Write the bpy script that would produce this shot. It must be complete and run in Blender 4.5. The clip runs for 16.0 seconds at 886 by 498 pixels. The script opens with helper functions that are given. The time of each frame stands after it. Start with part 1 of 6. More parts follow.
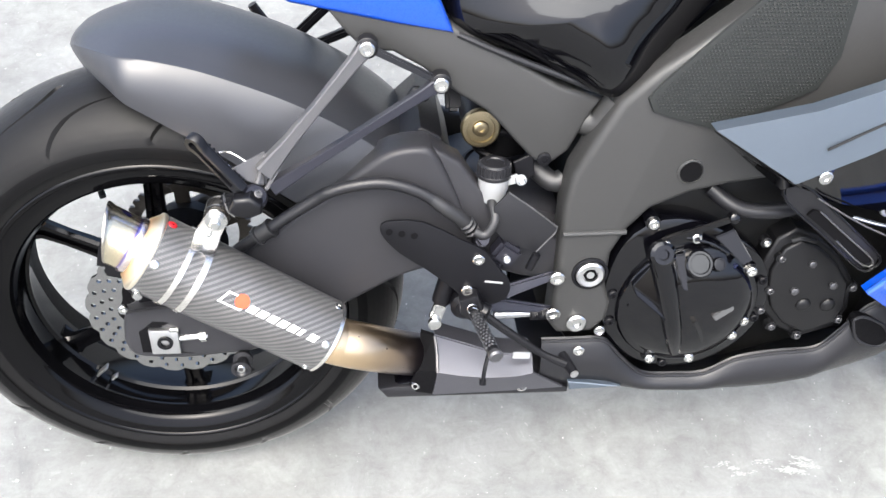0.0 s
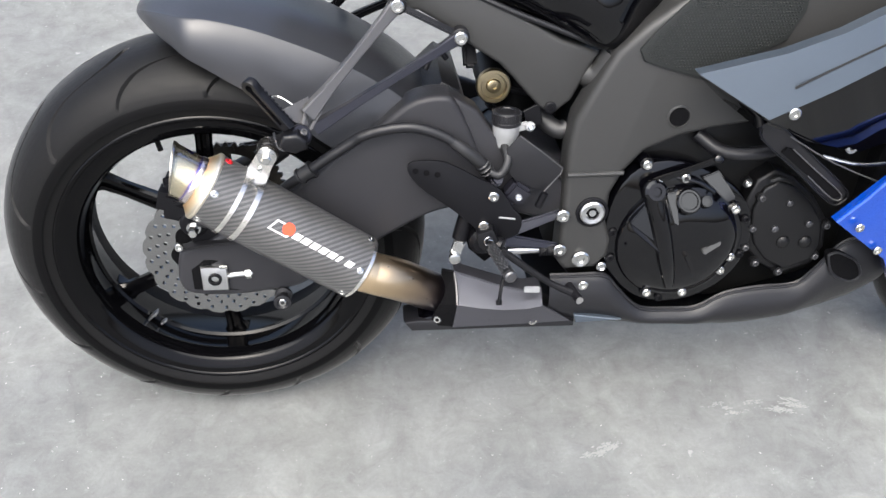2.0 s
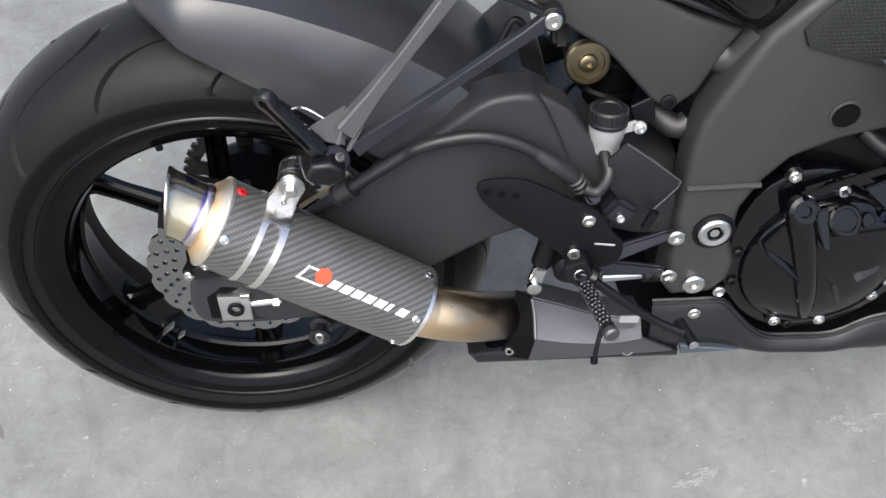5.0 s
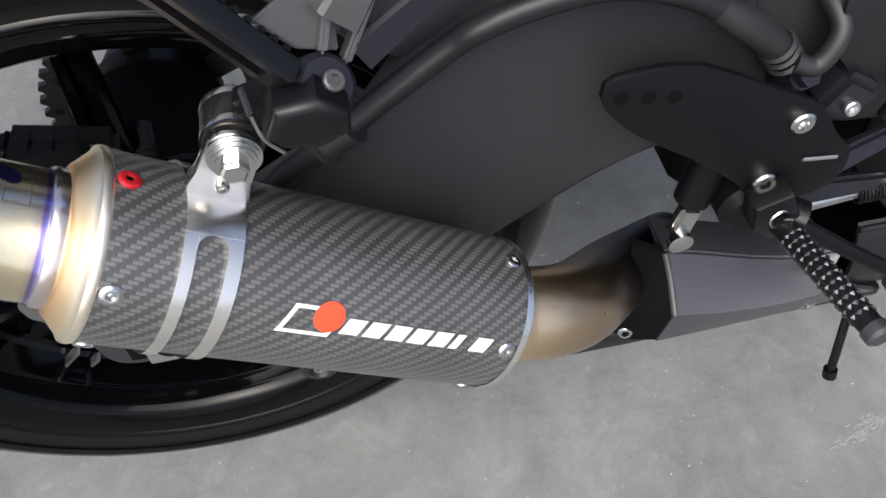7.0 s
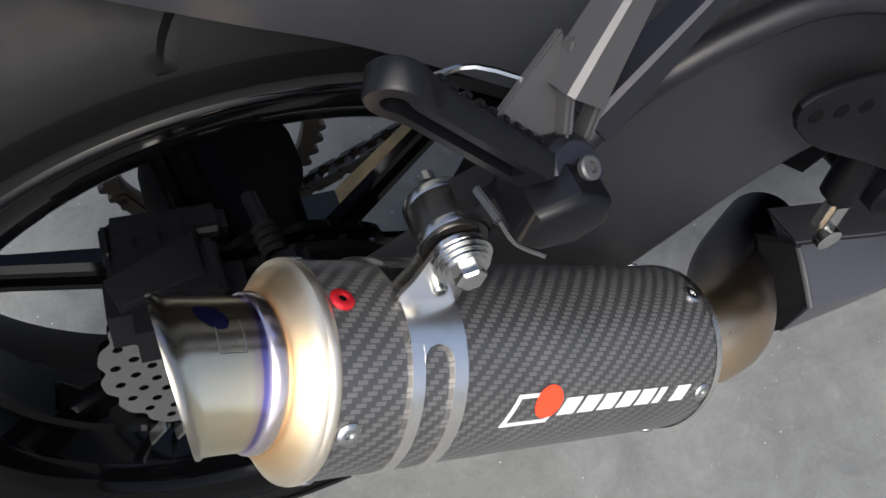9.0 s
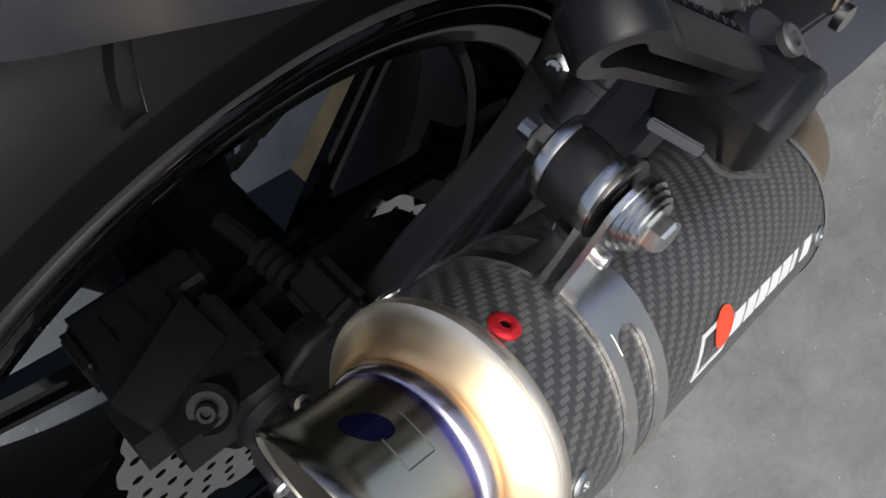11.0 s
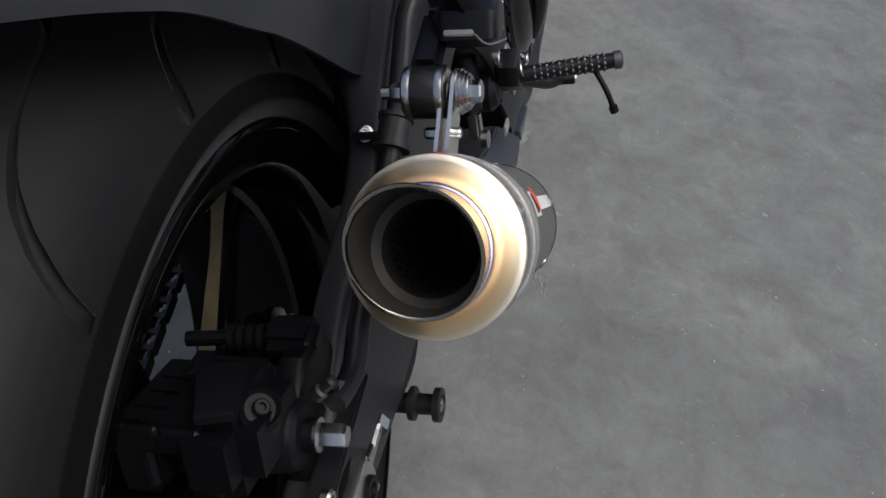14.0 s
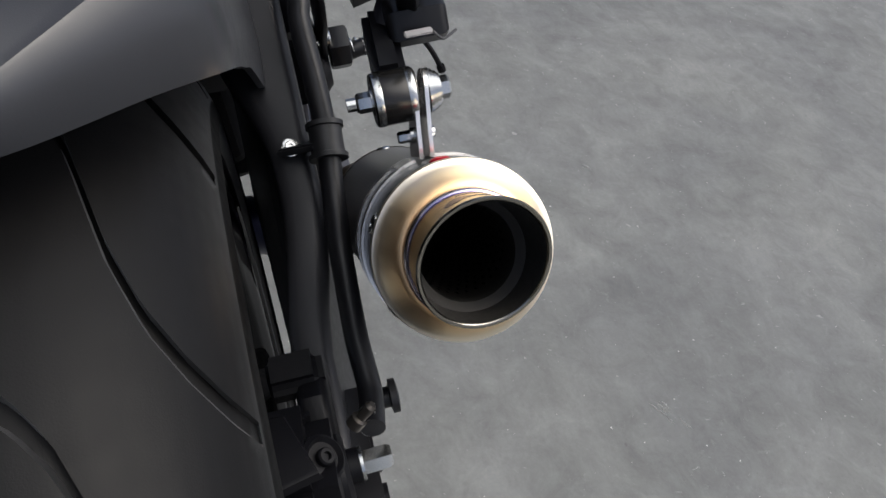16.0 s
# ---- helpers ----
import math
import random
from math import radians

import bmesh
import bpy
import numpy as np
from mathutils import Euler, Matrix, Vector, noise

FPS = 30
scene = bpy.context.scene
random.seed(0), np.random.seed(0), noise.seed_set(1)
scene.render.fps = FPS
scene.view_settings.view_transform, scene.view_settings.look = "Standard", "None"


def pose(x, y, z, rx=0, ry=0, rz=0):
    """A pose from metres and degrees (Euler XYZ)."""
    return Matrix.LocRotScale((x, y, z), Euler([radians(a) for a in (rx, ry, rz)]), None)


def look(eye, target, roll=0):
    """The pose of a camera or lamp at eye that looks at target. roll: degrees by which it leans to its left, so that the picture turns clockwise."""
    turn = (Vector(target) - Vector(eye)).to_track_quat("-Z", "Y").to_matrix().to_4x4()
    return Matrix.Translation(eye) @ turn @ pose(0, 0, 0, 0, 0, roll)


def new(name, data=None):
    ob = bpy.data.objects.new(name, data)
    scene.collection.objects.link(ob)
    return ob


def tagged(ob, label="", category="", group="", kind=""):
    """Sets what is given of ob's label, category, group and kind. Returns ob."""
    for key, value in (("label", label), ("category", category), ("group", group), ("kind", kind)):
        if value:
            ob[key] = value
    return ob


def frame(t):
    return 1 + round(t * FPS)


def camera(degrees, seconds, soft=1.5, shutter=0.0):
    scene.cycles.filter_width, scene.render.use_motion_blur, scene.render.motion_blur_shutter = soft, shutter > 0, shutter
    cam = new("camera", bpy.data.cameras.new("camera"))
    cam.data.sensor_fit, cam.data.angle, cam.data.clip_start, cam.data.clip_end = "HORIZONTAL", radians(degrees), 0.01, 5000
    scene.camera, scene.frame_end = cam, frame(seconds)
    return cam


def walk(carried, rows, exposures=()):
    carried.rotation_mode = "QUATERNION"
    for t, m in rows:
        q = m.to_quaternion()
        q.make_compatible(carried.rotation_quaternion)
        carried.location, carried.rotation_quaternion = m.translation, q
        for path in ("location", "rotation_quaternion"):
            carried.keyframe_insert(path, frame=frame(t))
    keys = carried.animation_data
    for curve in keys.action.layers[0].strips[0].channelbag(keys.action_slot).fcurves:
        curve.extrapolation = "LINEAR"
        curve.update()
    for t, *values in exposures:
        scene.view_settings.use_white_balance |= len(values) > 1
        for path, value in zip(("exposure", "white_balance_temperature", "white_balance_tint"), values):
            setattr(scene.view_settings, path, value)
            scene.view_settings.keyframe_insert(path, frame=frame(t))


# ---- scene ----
cam = camera(54.9, 16.0)
PATH = [
    (0, (0.2738, -0.8039, 1.2968), (0.3562, -0.1533, 0.5418), 4.42),
    (0.5, (0.2359, -0.9047, 1.3207), (0.3372, -0.2193, 0.5997), 5.40),
    (1, (0.2322, -0.9540, 1.3178), (0.3353, -0.2816, 0.5848), 5.67),
    (1.5, (0.2362, -0.9752, 1.3135), (0.3389, -0.3058, 0.5777), 4.79),
    (2, (0.2356, -0.9870, 1.3191), (0.3159, -0.3112, 0.5864), 3.50),
    (2.5, (0.2267, -0.9881, 1.3290), (0.2864, -0.2914, 0.6142), 2.22),
    (3, (0.2191, -0.9538, 1.3274), (0.2616, -0.2704, 0.5985), 1.78),
    (3.5, (0.2244, -0.8836, 1.3019), (0.2481, -0.2279, 0.5473), 0.64),
    (3.7, (0.2317, -0.8541, 1.2920), (0.2481, -0.2061, 0.5304), 0.25),
    (5.8, (0.1983, -0.4862, 1.1126), (0.2403, -0.0291, 0.2242), -1.33),
    (6, (0.1837, -0.4380, 1.0450), (0.2292, -0.0051, 0.1447), -2.13),
    (6.5, (0.1732, -0.3860, 0.9531), (0.2265, 0.0179, 0.0399), -3.29),
    (7, (0.1599, -0.3488, 0.9195), (0.2249, 0.0381, -0.0004), -1.96),
    (7.5, (0.1304, -0.3190, 0.9244), (0.2166, 0.0638, 0.0046), 0.83),
    (8, (0.0885, -0.2929, 0.9276), (0.2056, 0.0680, 0.0024), 4.74),
    (8.5, (0.0759, -0.2849, 0.9285), (0.2043, 0.0540, -0.0035), 4.05),
    (9, (0.0578, -0.2486, 0.9059), (0.1739, 0.0681, -0.0355), -0.28),
    (9.5, (0.0434, -0.1894, 0.8655), (0.1410, 0.0286, -0.1056), -1.35),
    (10, (0.0490, -0.1525, 0.8367), (0.0947, -0.0368, -0.1555), -7.40),
    (10.2, (0.0500, -0.1434, 0.8245), (0.0899, -0.0679, -0.1719), -2.42),
    (12.3, (-0.1346, -0.1813, 0.8431), (0.4014, -0.0324, 0.0121), 8.46),
    (12.5, (-0.1554, -0.1928, 0.8461), (0.4023, -0.0385, 0.0305), 8.20),
    (13, (-0.2383, -0.2084, 0.8627), (0.3986, -0.0578, 0.1066), 8.86),
    (13.5, (-0.2744, -0.2150, 0.8475), (0.4296, -0.0670, 0.1529), 6.07),
    (14, (-0.3013, -0.1870, 0.8387), (0.4423, -0.1270, 0.1727), 9.84),
    (14.5, (-0.3009, -0.1310, 0.8392), (0.4578, -0.1823, 0.1897), 12.48),
    (15, (-0.2870, -0.0779, 0.8227), (0.4587, -0.2380, 0.1759), 14.67),
    (15.5, (-0.2922, -0.0143, 0.8174), (0.4303, -0.2750, 0.1770), 17.33),
    (16, (-0.2782, -0.0140, 0.8350), (0.4122, -0.3189, 0.1790), 14.66),
]
EXPOSURES = [(t, e, 6200, 5) for t, e in ((0, 2.38), (0.5, 2.33), (1, 1.85), (1.5, 1.74), (3.7, 1.76), (5.8, 1.25), (7, 1.1), (8.5, 1.15), (9, 0.98), (10.2, 0.62), (12.3, 0.62), (13.5, 0.1), (14.5, 0.35), (16, 0.5))]
walk(cam, [(t, look(eye, target, roll)) for t, eye, target, roll in PATH], EXPOSURES)

# ---------- sky and sun: a soft, hazy day ----------
world = bpy.data.worlds.new("sky")
scene.world = world
world.use_nodes = True
wn = world.node_tree
sky = wn.nodes.new("ShaderNodeTexSky")
sky.sky_type = "NISHITA"
sky.sun_disc = False
sky.sun_elevation = radians(62)
sky.sun_rotation = radians(204)
sky.air_density = 0.45
sky.dust_density = 6.0
sky.ozone_density = 0.3
wn.links.new(sky.outputs[0], wn.nodes["Background"].inputs[0])
wn.nodes["Background"].inputs[1].default_value = 0.15
sun_data = bpy.data.lights.new("sun", "SUN")
sun_data.energy, sun_data.angle, sun_data.color = 1.2, radians(80), (1.0, 0.975, 0.95)
sun = new("sun", sun_data)
sun.matrix_world = look((-0.28, -0.62, 1.6), (0, 0, 0))


# ---------- materials ----------
def mat(name, base, rough=0.5, metal=0.0, coat=0.0, var=0.12, scale=30.0, bump=0.0, bump_scale=400.0, base2=None, spec=0.5):
    """A surface with variation at two scales, fine relief and uneven gloss."""
    m = bpy.data.materials.new(name)
    m.use_nodes = True
    nt = m.node_tree
    b = nt.nodes["Principled BSDF"]
    b.inputs["Roughness"].default_value = rough
    b.inputs["Metallic"].default_value = metal
    b.inputs["Coat Weight"].default_value = coat
    b.inputs["Coat Roughness"].default_value = 0.06
    b.inputs["Specular IOR Level"].default_value = spec
    tc = nt.nodes.new("ShaderNodeTexCoord")
    n1 = nt.nodes.new("ShaderNodeTexNoise")
    n1.inputs["Scale"].default_value = scale
    n1.inputs["Detail"].default_value = 6.0
    n1.inputs["Roughness"].default_value = 0.65
    nt.links.new(tc.outputs["Object"], n1.inputs["Vector"])
    mix = nt.nodes.new("ShaderNodeMix")
    mix.data_type = "RGBA"
    c2 = base2 or tuple(c * (1 - var) for c in base)
    mix.inputs[6].default_value = (*[min(1, c * (1 + var)) for c in base], 1)
    mix.inputs[7].default_value = (*c2, 1)
    nt.links.new(n1.outputs["Fac"], mix.inputs[0])
    nt.links.new(mix.outputs[2], b.inputs["Base Color"])
    n2 = nt.nodes.new("ShaderNodeTexNoise")
    n2.inputs["Scale"].default_value = scale * 7
    n2.inputs["Detail"].default_value = 4.0
    nt.links.new(tc.outputs["Object"], n2.inputs["Vector"])
    mr = nt.nodes.new("ShaderNodeMapRange")
    mr.inputs[3].default_value = max(0.02, rough * 0.8)
    mr.inputs[4].default_value = min(1.0, rough * 1.25)
    nt.links.new(n2.outputs["Fac"], mr.inputs[0])
    nt.links.new(mr.outputs[0], b.inputs["Roughness"])
    if bump:
        n3 = nt.nodes.new("ShaderNodeTexNoise")
        n3.inputs["Scale"].default_value = bump_scale
        n3.inputs["Detail"].default_value = 3.0
        nt.links.new(tc.outputs["Object"], n3.inputs["Vector"])
        bp = nt.nodes.new("ShaderNodeBump")
        bp.inputs["Strength"].default_value = bump
        bp.inputs["Distance"].default_value = 0.001
        nt.links.new(n3.outputs["Fac"], bp.inputs["Height"])
        nt.links.new(bp.outputs[0], b.inputs["Normal"])
    return m


RUBBER = mat("tyre_rubber", (0.0022, 0.0022, 0.0024), 0.48, var=0.3, scale=14, bump=0.08, bump_scale=1400, base2=(0.0048, 0.0046, 0.0046), spec=0.15)
RUBBER.node_tree.nodes["Principled BSDF"].inputs["Sheen Weight"].default_value = 0.16
RUBBER.node_tree.nodes["Principled BSDF"].inputs["Sheen Roughness"].default_value = 0.35
# tyre rubber made darker and duller: the shade beside the rim, put into colour
SHADED_SIDEWALL = mat("shaded_sidewall_rubber", (0.0020, 0.0020, 0.0022), 0.5, var=0.3, scale=20, spec=0.08)
TAN_PAINT = mat("tan_mottled_rim_paint", (0.012, 0.011, 0.009), 0.5, var=0.5, scale=55, base2=(0.17, 0.137, 0.075), spec=0.3)
SOFT_RUBBER = mat("soft_rubber", (0.010, 0.010, 0.011), 0.5, bump=0.1)
GLOSS_BLACK = mat("gloss_black_paint", (0.0012, 0.0012, 0.0018), 0.05, var=0.3, spec=0.42)
RIM_BLACK = mat("rim_black_paint", (0.0014, 0.0014, 0.0017), 0.08, var=0.3, spec=0.17)
SATIN_BLACK = mat("satin_black_plastic", (0.008, 0.008, 0.0095), 0.40, var=0.2, bump=0.08, bump_scale=1500, spec=0.34)
MATT_BLACK = mat("matt_black_metal", (0.003, 0.003, 0.004), 0.45, var=0.3, bump=0.1, spec=0.16)
# near-black for dark parts; also paints the shade inside holes and recesses
DARK = mat("flat_black", (0.002, 0.002, 0.0025), 0.8, spec=0.08)
HUGGER = mat("satin_grey_black_plastic", (0.0215, 0.0225, 0.0265), 0.33, var=0.08, bump=0.05, bump_scale=1800, spec=0.5)
SWING = mat("satin_black_alloy", (0.019, 0.019, 0.0215), 0.40, var=0.1, bump=0.08, bump_scale=1500, spec=0.24)
FRAME_GREY = mat("flat_dark_grey_paint", (0.023, 0.023, 0.0228), 0.46, var=0.08, bump=0.06, bump_scale=1800, spec=0.36)
COVER_BLACK = mat("ribbed_cover_black", (0.004, 0.004, 0.0045), 0.38, var=0.2, bump=0.1, spec=0.28)
ENGINE = mat("engine_black", (0.003, 0.003, 0.003), 0.45, var=0.3, bump=0.15, bump_scale=300, spec=0.2)
STEEL = mat("zinc_plated_steel", (0.52, 0.52, 0.505), 0.22, metal=1.0, var=0.12, scale=60)
ALLOY = mat("brushed_alloy", (0.55, 0.55, 0.55), 0.33, metal=1.0, var=0.1, scale=80)
STAINLESS = mat("stainless_strap", (0.86, 0.83, 0.78), 0.24, metal=1.0, var=0.1, scale=50)
DISC = mat("brake_disc_steel", (0.31, 0.31, 0.305), 0.16, metal=1.0, var=0.15, scale=60)
STRUT = mat("polished_grey_alloy", (0.070, 0.069, 0.071), 0.38, metal=0.45, var=0.08, scale=6)
STRUT_DARK = mat("blue_grey_alloy", (0.014, 0.014, 0.020), 0.33, metal=0.35, var=0.08, scale=6)
PEG_ALLOY = mat("anodised_black_alloy", (0.004, 0.004, 0.005), 0.30, var=0.2, spec=0.26)
BUSH = mat("dark_bush_sleeve", (0.045, 0.043, 0.041), 0.24, metal=0.8, var=0.2)
BRASS = mat("gold_anodised", (0.34, 0.28, 0.17), 0.35, metal=1.0, var=0.2, scale=90)
BLUE = mat("metallic_blue_paint", (0.003, 0.055, 0.40), 0.28, coat=1.0, var=0.15, scale=200, metal=0.35)
SILVER_BLUE = mat("silver_blue_paint", (0.070, 0.086, 0.108), 0.34, coat=0.2, var=0.06, metal=0.55)
SEAT = mat("seat_vinyl", (0.012, 0.012, 0.013), 0.5, bump=0.4, bump_scale=700)
WHITE_PLASTIC = mat("milky_plastic", (0.24, 0.245, 0.25), 0.35, var=0.05)
WHITE = mat("white_print", (0.6, 0.6, 0.6), 0.45, var=0.04)
RED = mat("red_print", (0.75, 0.06, 0.02), 0.4, var=0.08)
RED_ANODISED = mat("red_anodised", (0.6, 0.02, 0.03), 0.3, metal=0.6)
KNURL = mat("worn_black_alloy", (0.085, 0.085, 0.09), 0.4, metal=0.8, var=0.3)
GRIP = mat("grip_pad_rubber", (0.016, 0.0175, 0.0175), 0.75, var=0.1, bump=0.2, spec=0.15)
SHIELD = mat("satin_shield_metal", (0.055, 0.055, 0.064), 0.3, metal=0.4, var=0.1, bump=0.05)
CHAIN = mat("oily_chain_steel", (0.05, 0.045, 0.04), 0.4, metal=0.7, var=0.4, scale=120)


def link(nt, a, b):
    nt.links.new(a, b)


def titanium(name, stops, rough=0.2):
    """Heat-tinted metal whose colour runs along the piece's own length (the u of its unwrap)."""
    m = bpy.data.materials.new(name)
    m.use_nodes = True
    nt = m.node_tree
    b = nt.nodes["Principled BSDF"]
    b.inputs["Metallic"].default_value = 1.0
    uv = nt.nodes.new("ShaderNodeUVMap")
    sep = nt.nodes.new("ShaderNodeSeparateXYZ")
    link(nt, uv.outputs[0], sep.inputs[0])
    tc = nt.nodes.new("ShaderNodeTexCoord")
    no = nt.nodes.new("ShaderNodeTexNoise")
    no.inputs["Scale"].default_value = 35.0
    no.inputs["Detail"].default_value = 5.0
    link(nt, tc.outputs["Object"], no.inputs["Vector"])
    ma = nt.nodes.new("ShaderNodeMath")
    ma.operation = "MULTIPLY_ADD"
    link(nt, no.outputs["Fac"], ma.inputs[0])
    ma.inputs[1].default_value = 0.06
    link(nt, sep.outputs[0], ma.inputs[2])
    sh = nt.nodes.new("ShaderNodeMath")
    sh.operation = "SUBTRACT"
    link(nt, ma.outputs[0], sh.inputs[0])
    sh.inputs[1].default_value = 0.03
    ramp = nt.nodes.new("ShaderNodeValToRGB")
    while len(ramp.color_ramp.elements) < len(stops):
        ramp.color_ramp.elements.new(0.5)
    for e, (p, c) in zip(ramp.color_ramp.elements, stops):
        e.position, e.color = p, (*c, 1)
    link(nt, sh.outputs[0], ramp.inputs[0])
    link(nt, ramp.outputs[0], b.inputs["Base Color"])
    n2 = nt.nodes.new("ShaderNodeTexNoise")
    n2.inputs["Scale"].default_value = 160.0
    link(nt, tc.outputs["Object"], n2.inputs["Vector"])
    mr = nt.nodes.new("ShaderNodeMapRange")
    mr.inputs[3].default_value, mr.inputs[4].default_value = rough, rough * 1.5
    link(nt, n2.outputs["Fac"], mr.inputs[0])
    link(nt, mr.outputs[0], b.inputs["Roughness"])
    return m


TITAN_TIP = titanium("heat_tinted_tip", [(0.0, (0.32, 0.30, 0.26)), (0.16, (0.40, 0.37, 0.31)), (0.20, (0.66, 0.60, 0.45)), (0.60, (0.74, 0.65, 0.44)), (0.67, (0.60, 0.47, 0.42)), (0.69, (0.22, 0.18, 0.48)), (0.715, (0.30, 0.25, 0.55)), (0.75, (0.74, 0.66, 0.70)), (0.86, (0.80, 0.68, 0.62)), (0.94, (0.86, 0.68, 0.46)), (1.0, (0.86, 0.64, 0.38))], 0.18)
TITAN_CAP = titanium("golden_end_cap", [(0.0, (0.92, 0.86, 0.74)), (0.40, (0.95, 0.84, 0.66)), (0.62, (0.95, 0.74, 0.46)), (0.88, (0.94, 0.64, 0.34)), (1.0, (0.86, 0.53, 0.26))], 0.3)
TITAN_PIPE = titanium("heat_tinted_pipe", [(0.0, (0.86, 0.74, 0.58)), (0.14, (0.84, 0.64, 0.40)), (0.36, (0.62, 0.47, 0.30)), (0.52, (0.34, 0.26, 0.19)), (0.66, (0.10, 0.08, 0.09)), (0.80, (0.02, 0.02, 0.06)), (1.0, (0.015, 0.015, 0.03))], 0.24)
HEAT_BLUE = mat("blue_heat_stain", (0.025, 0.025, 0.11), 0.2, metal=0.9, var=0.3, scale=300)
SOOT_CORE = mat("sooty_core_steel", (0.035, 0.031, 0.027), 0.5, metal=0.5, var=0.4, scale=60)
SOOT_IN = mat("sooty_inner_wall", (0.036, 0.034, 0.031), 0.5, metal=0.3, var=0.35, scale=50)


def carbon():
    """2x2 twill weave of dark fibre tows under clear resin, laid out by the unwrap in metres."""
    m = bpy.data.materials.new("carbon_fibre")
    m.use_nodes = True
    nt = m.node_tree
    b = nt.nodes["Principled BSDF"]
    uv = nt.nodes.new("ShaderNodeUVMap")
    mp = nt.nodes.new("ShaderNodeMapping")
    mp.inputs["Scale"].default_value = (440.0, 440.0, 1.0)
    link(nt, uv.outputs[0], mp.inputs[0])
    sep = nt.nodes.new("ShaderNodeSeparateXYZ")
    link(nt, mp.outputs[0], sep.inputs[0])

    def math(op, a, bb=None):
        n = nt.nodes.new("ShaderNodeMath")
        n.operation = op
        for i, v in enumerate((a, bb)):
            if v is None:
                continue
            if isinstance(v, (int, float)):
                n.inputs[i].default_value = v
            else:
                link(nt, v, n.inputs[i])
        return n.outputs[0]

    fu, fv = math("FLOOR", sep.outputs[0]), math("FLOOR", sep.outputs[1])
    k = math("FLOORED_MODULO", math("ADD", fu, fv), 4.0)
    warp = math("LESS_THAN", k, 1.5)
    lu = math("SUBTRACT", math("FRACT", sep.outputs[0]), 0.5)
    lv = math("SUBTRACT", math("FRACT", sep.outputs[1]), 0.5)
    across = nt.nodes.new("ShaderNodeMix")
    link(nt, warp, across.inputs[0])
    link(nt, lu, across.inputs[2])
    link(nt, lv, across.inputs[3])
    tow = math("MULTIPLY", warp, math("LESS_THAN", math("ABSOLUTE", across.outputs[0]), 0.39))
    hump = math("SUBTRACT", 0.25, math("MULTIPLY", across.outputs[0], across.outputs[0]))
    mix = nt.nodes.new("ShaderNodeMix")
    mix.data_type = "RGBA"
    mix.inputs[6].default_value = (0.046, 0.046, 0.047, 1)
    mix.inputs[7].default_value = (0.118, 0.116, 0.113, 1)
    link(nt, tow, mix.inputs[0])
    no = nt.nodes.new("ShaderNodeTexNoise")
    no.inputs["Scale"].default_value = 25.0
    tc = nt.nodes.new("ShaderNodeTexCoord")
    link(nt, tc.outputs["Object"], no.inputs["Vector"])
    mul = nt.nodes.new("ShaderNodeMix")
    mul.data_type = "RGBA"
    mul.blend_type = "MULTIPLY"
    mul.inputs[0].default_value = 0.5
    link(nt, mix.outputs[2], mul.inputs[6])
    link(nt, no.outputs["Fac"], mul.inputs[7])
    link(nt, mul.outputs[2], b.inputs["Base Color"])
    b.inputs["Roughness"].default_value = 0.38
    b.inputs["Coat Weight"].default_value = 0.45
    b.inputs["Coat Roughness"].default_value = 0.25
    bp = nt.nodes.new("ShaderNodeBump")
    bp.inputs["Strength"].default_value = 0.5
    bp.inputs["Distance"].default_value = 0.0006
    link(nt, hump, bp.inputs["Height"])
    link(nt, bp.outputs[0], b.inputs["Normal"])
    return m


CARBON = carbon()


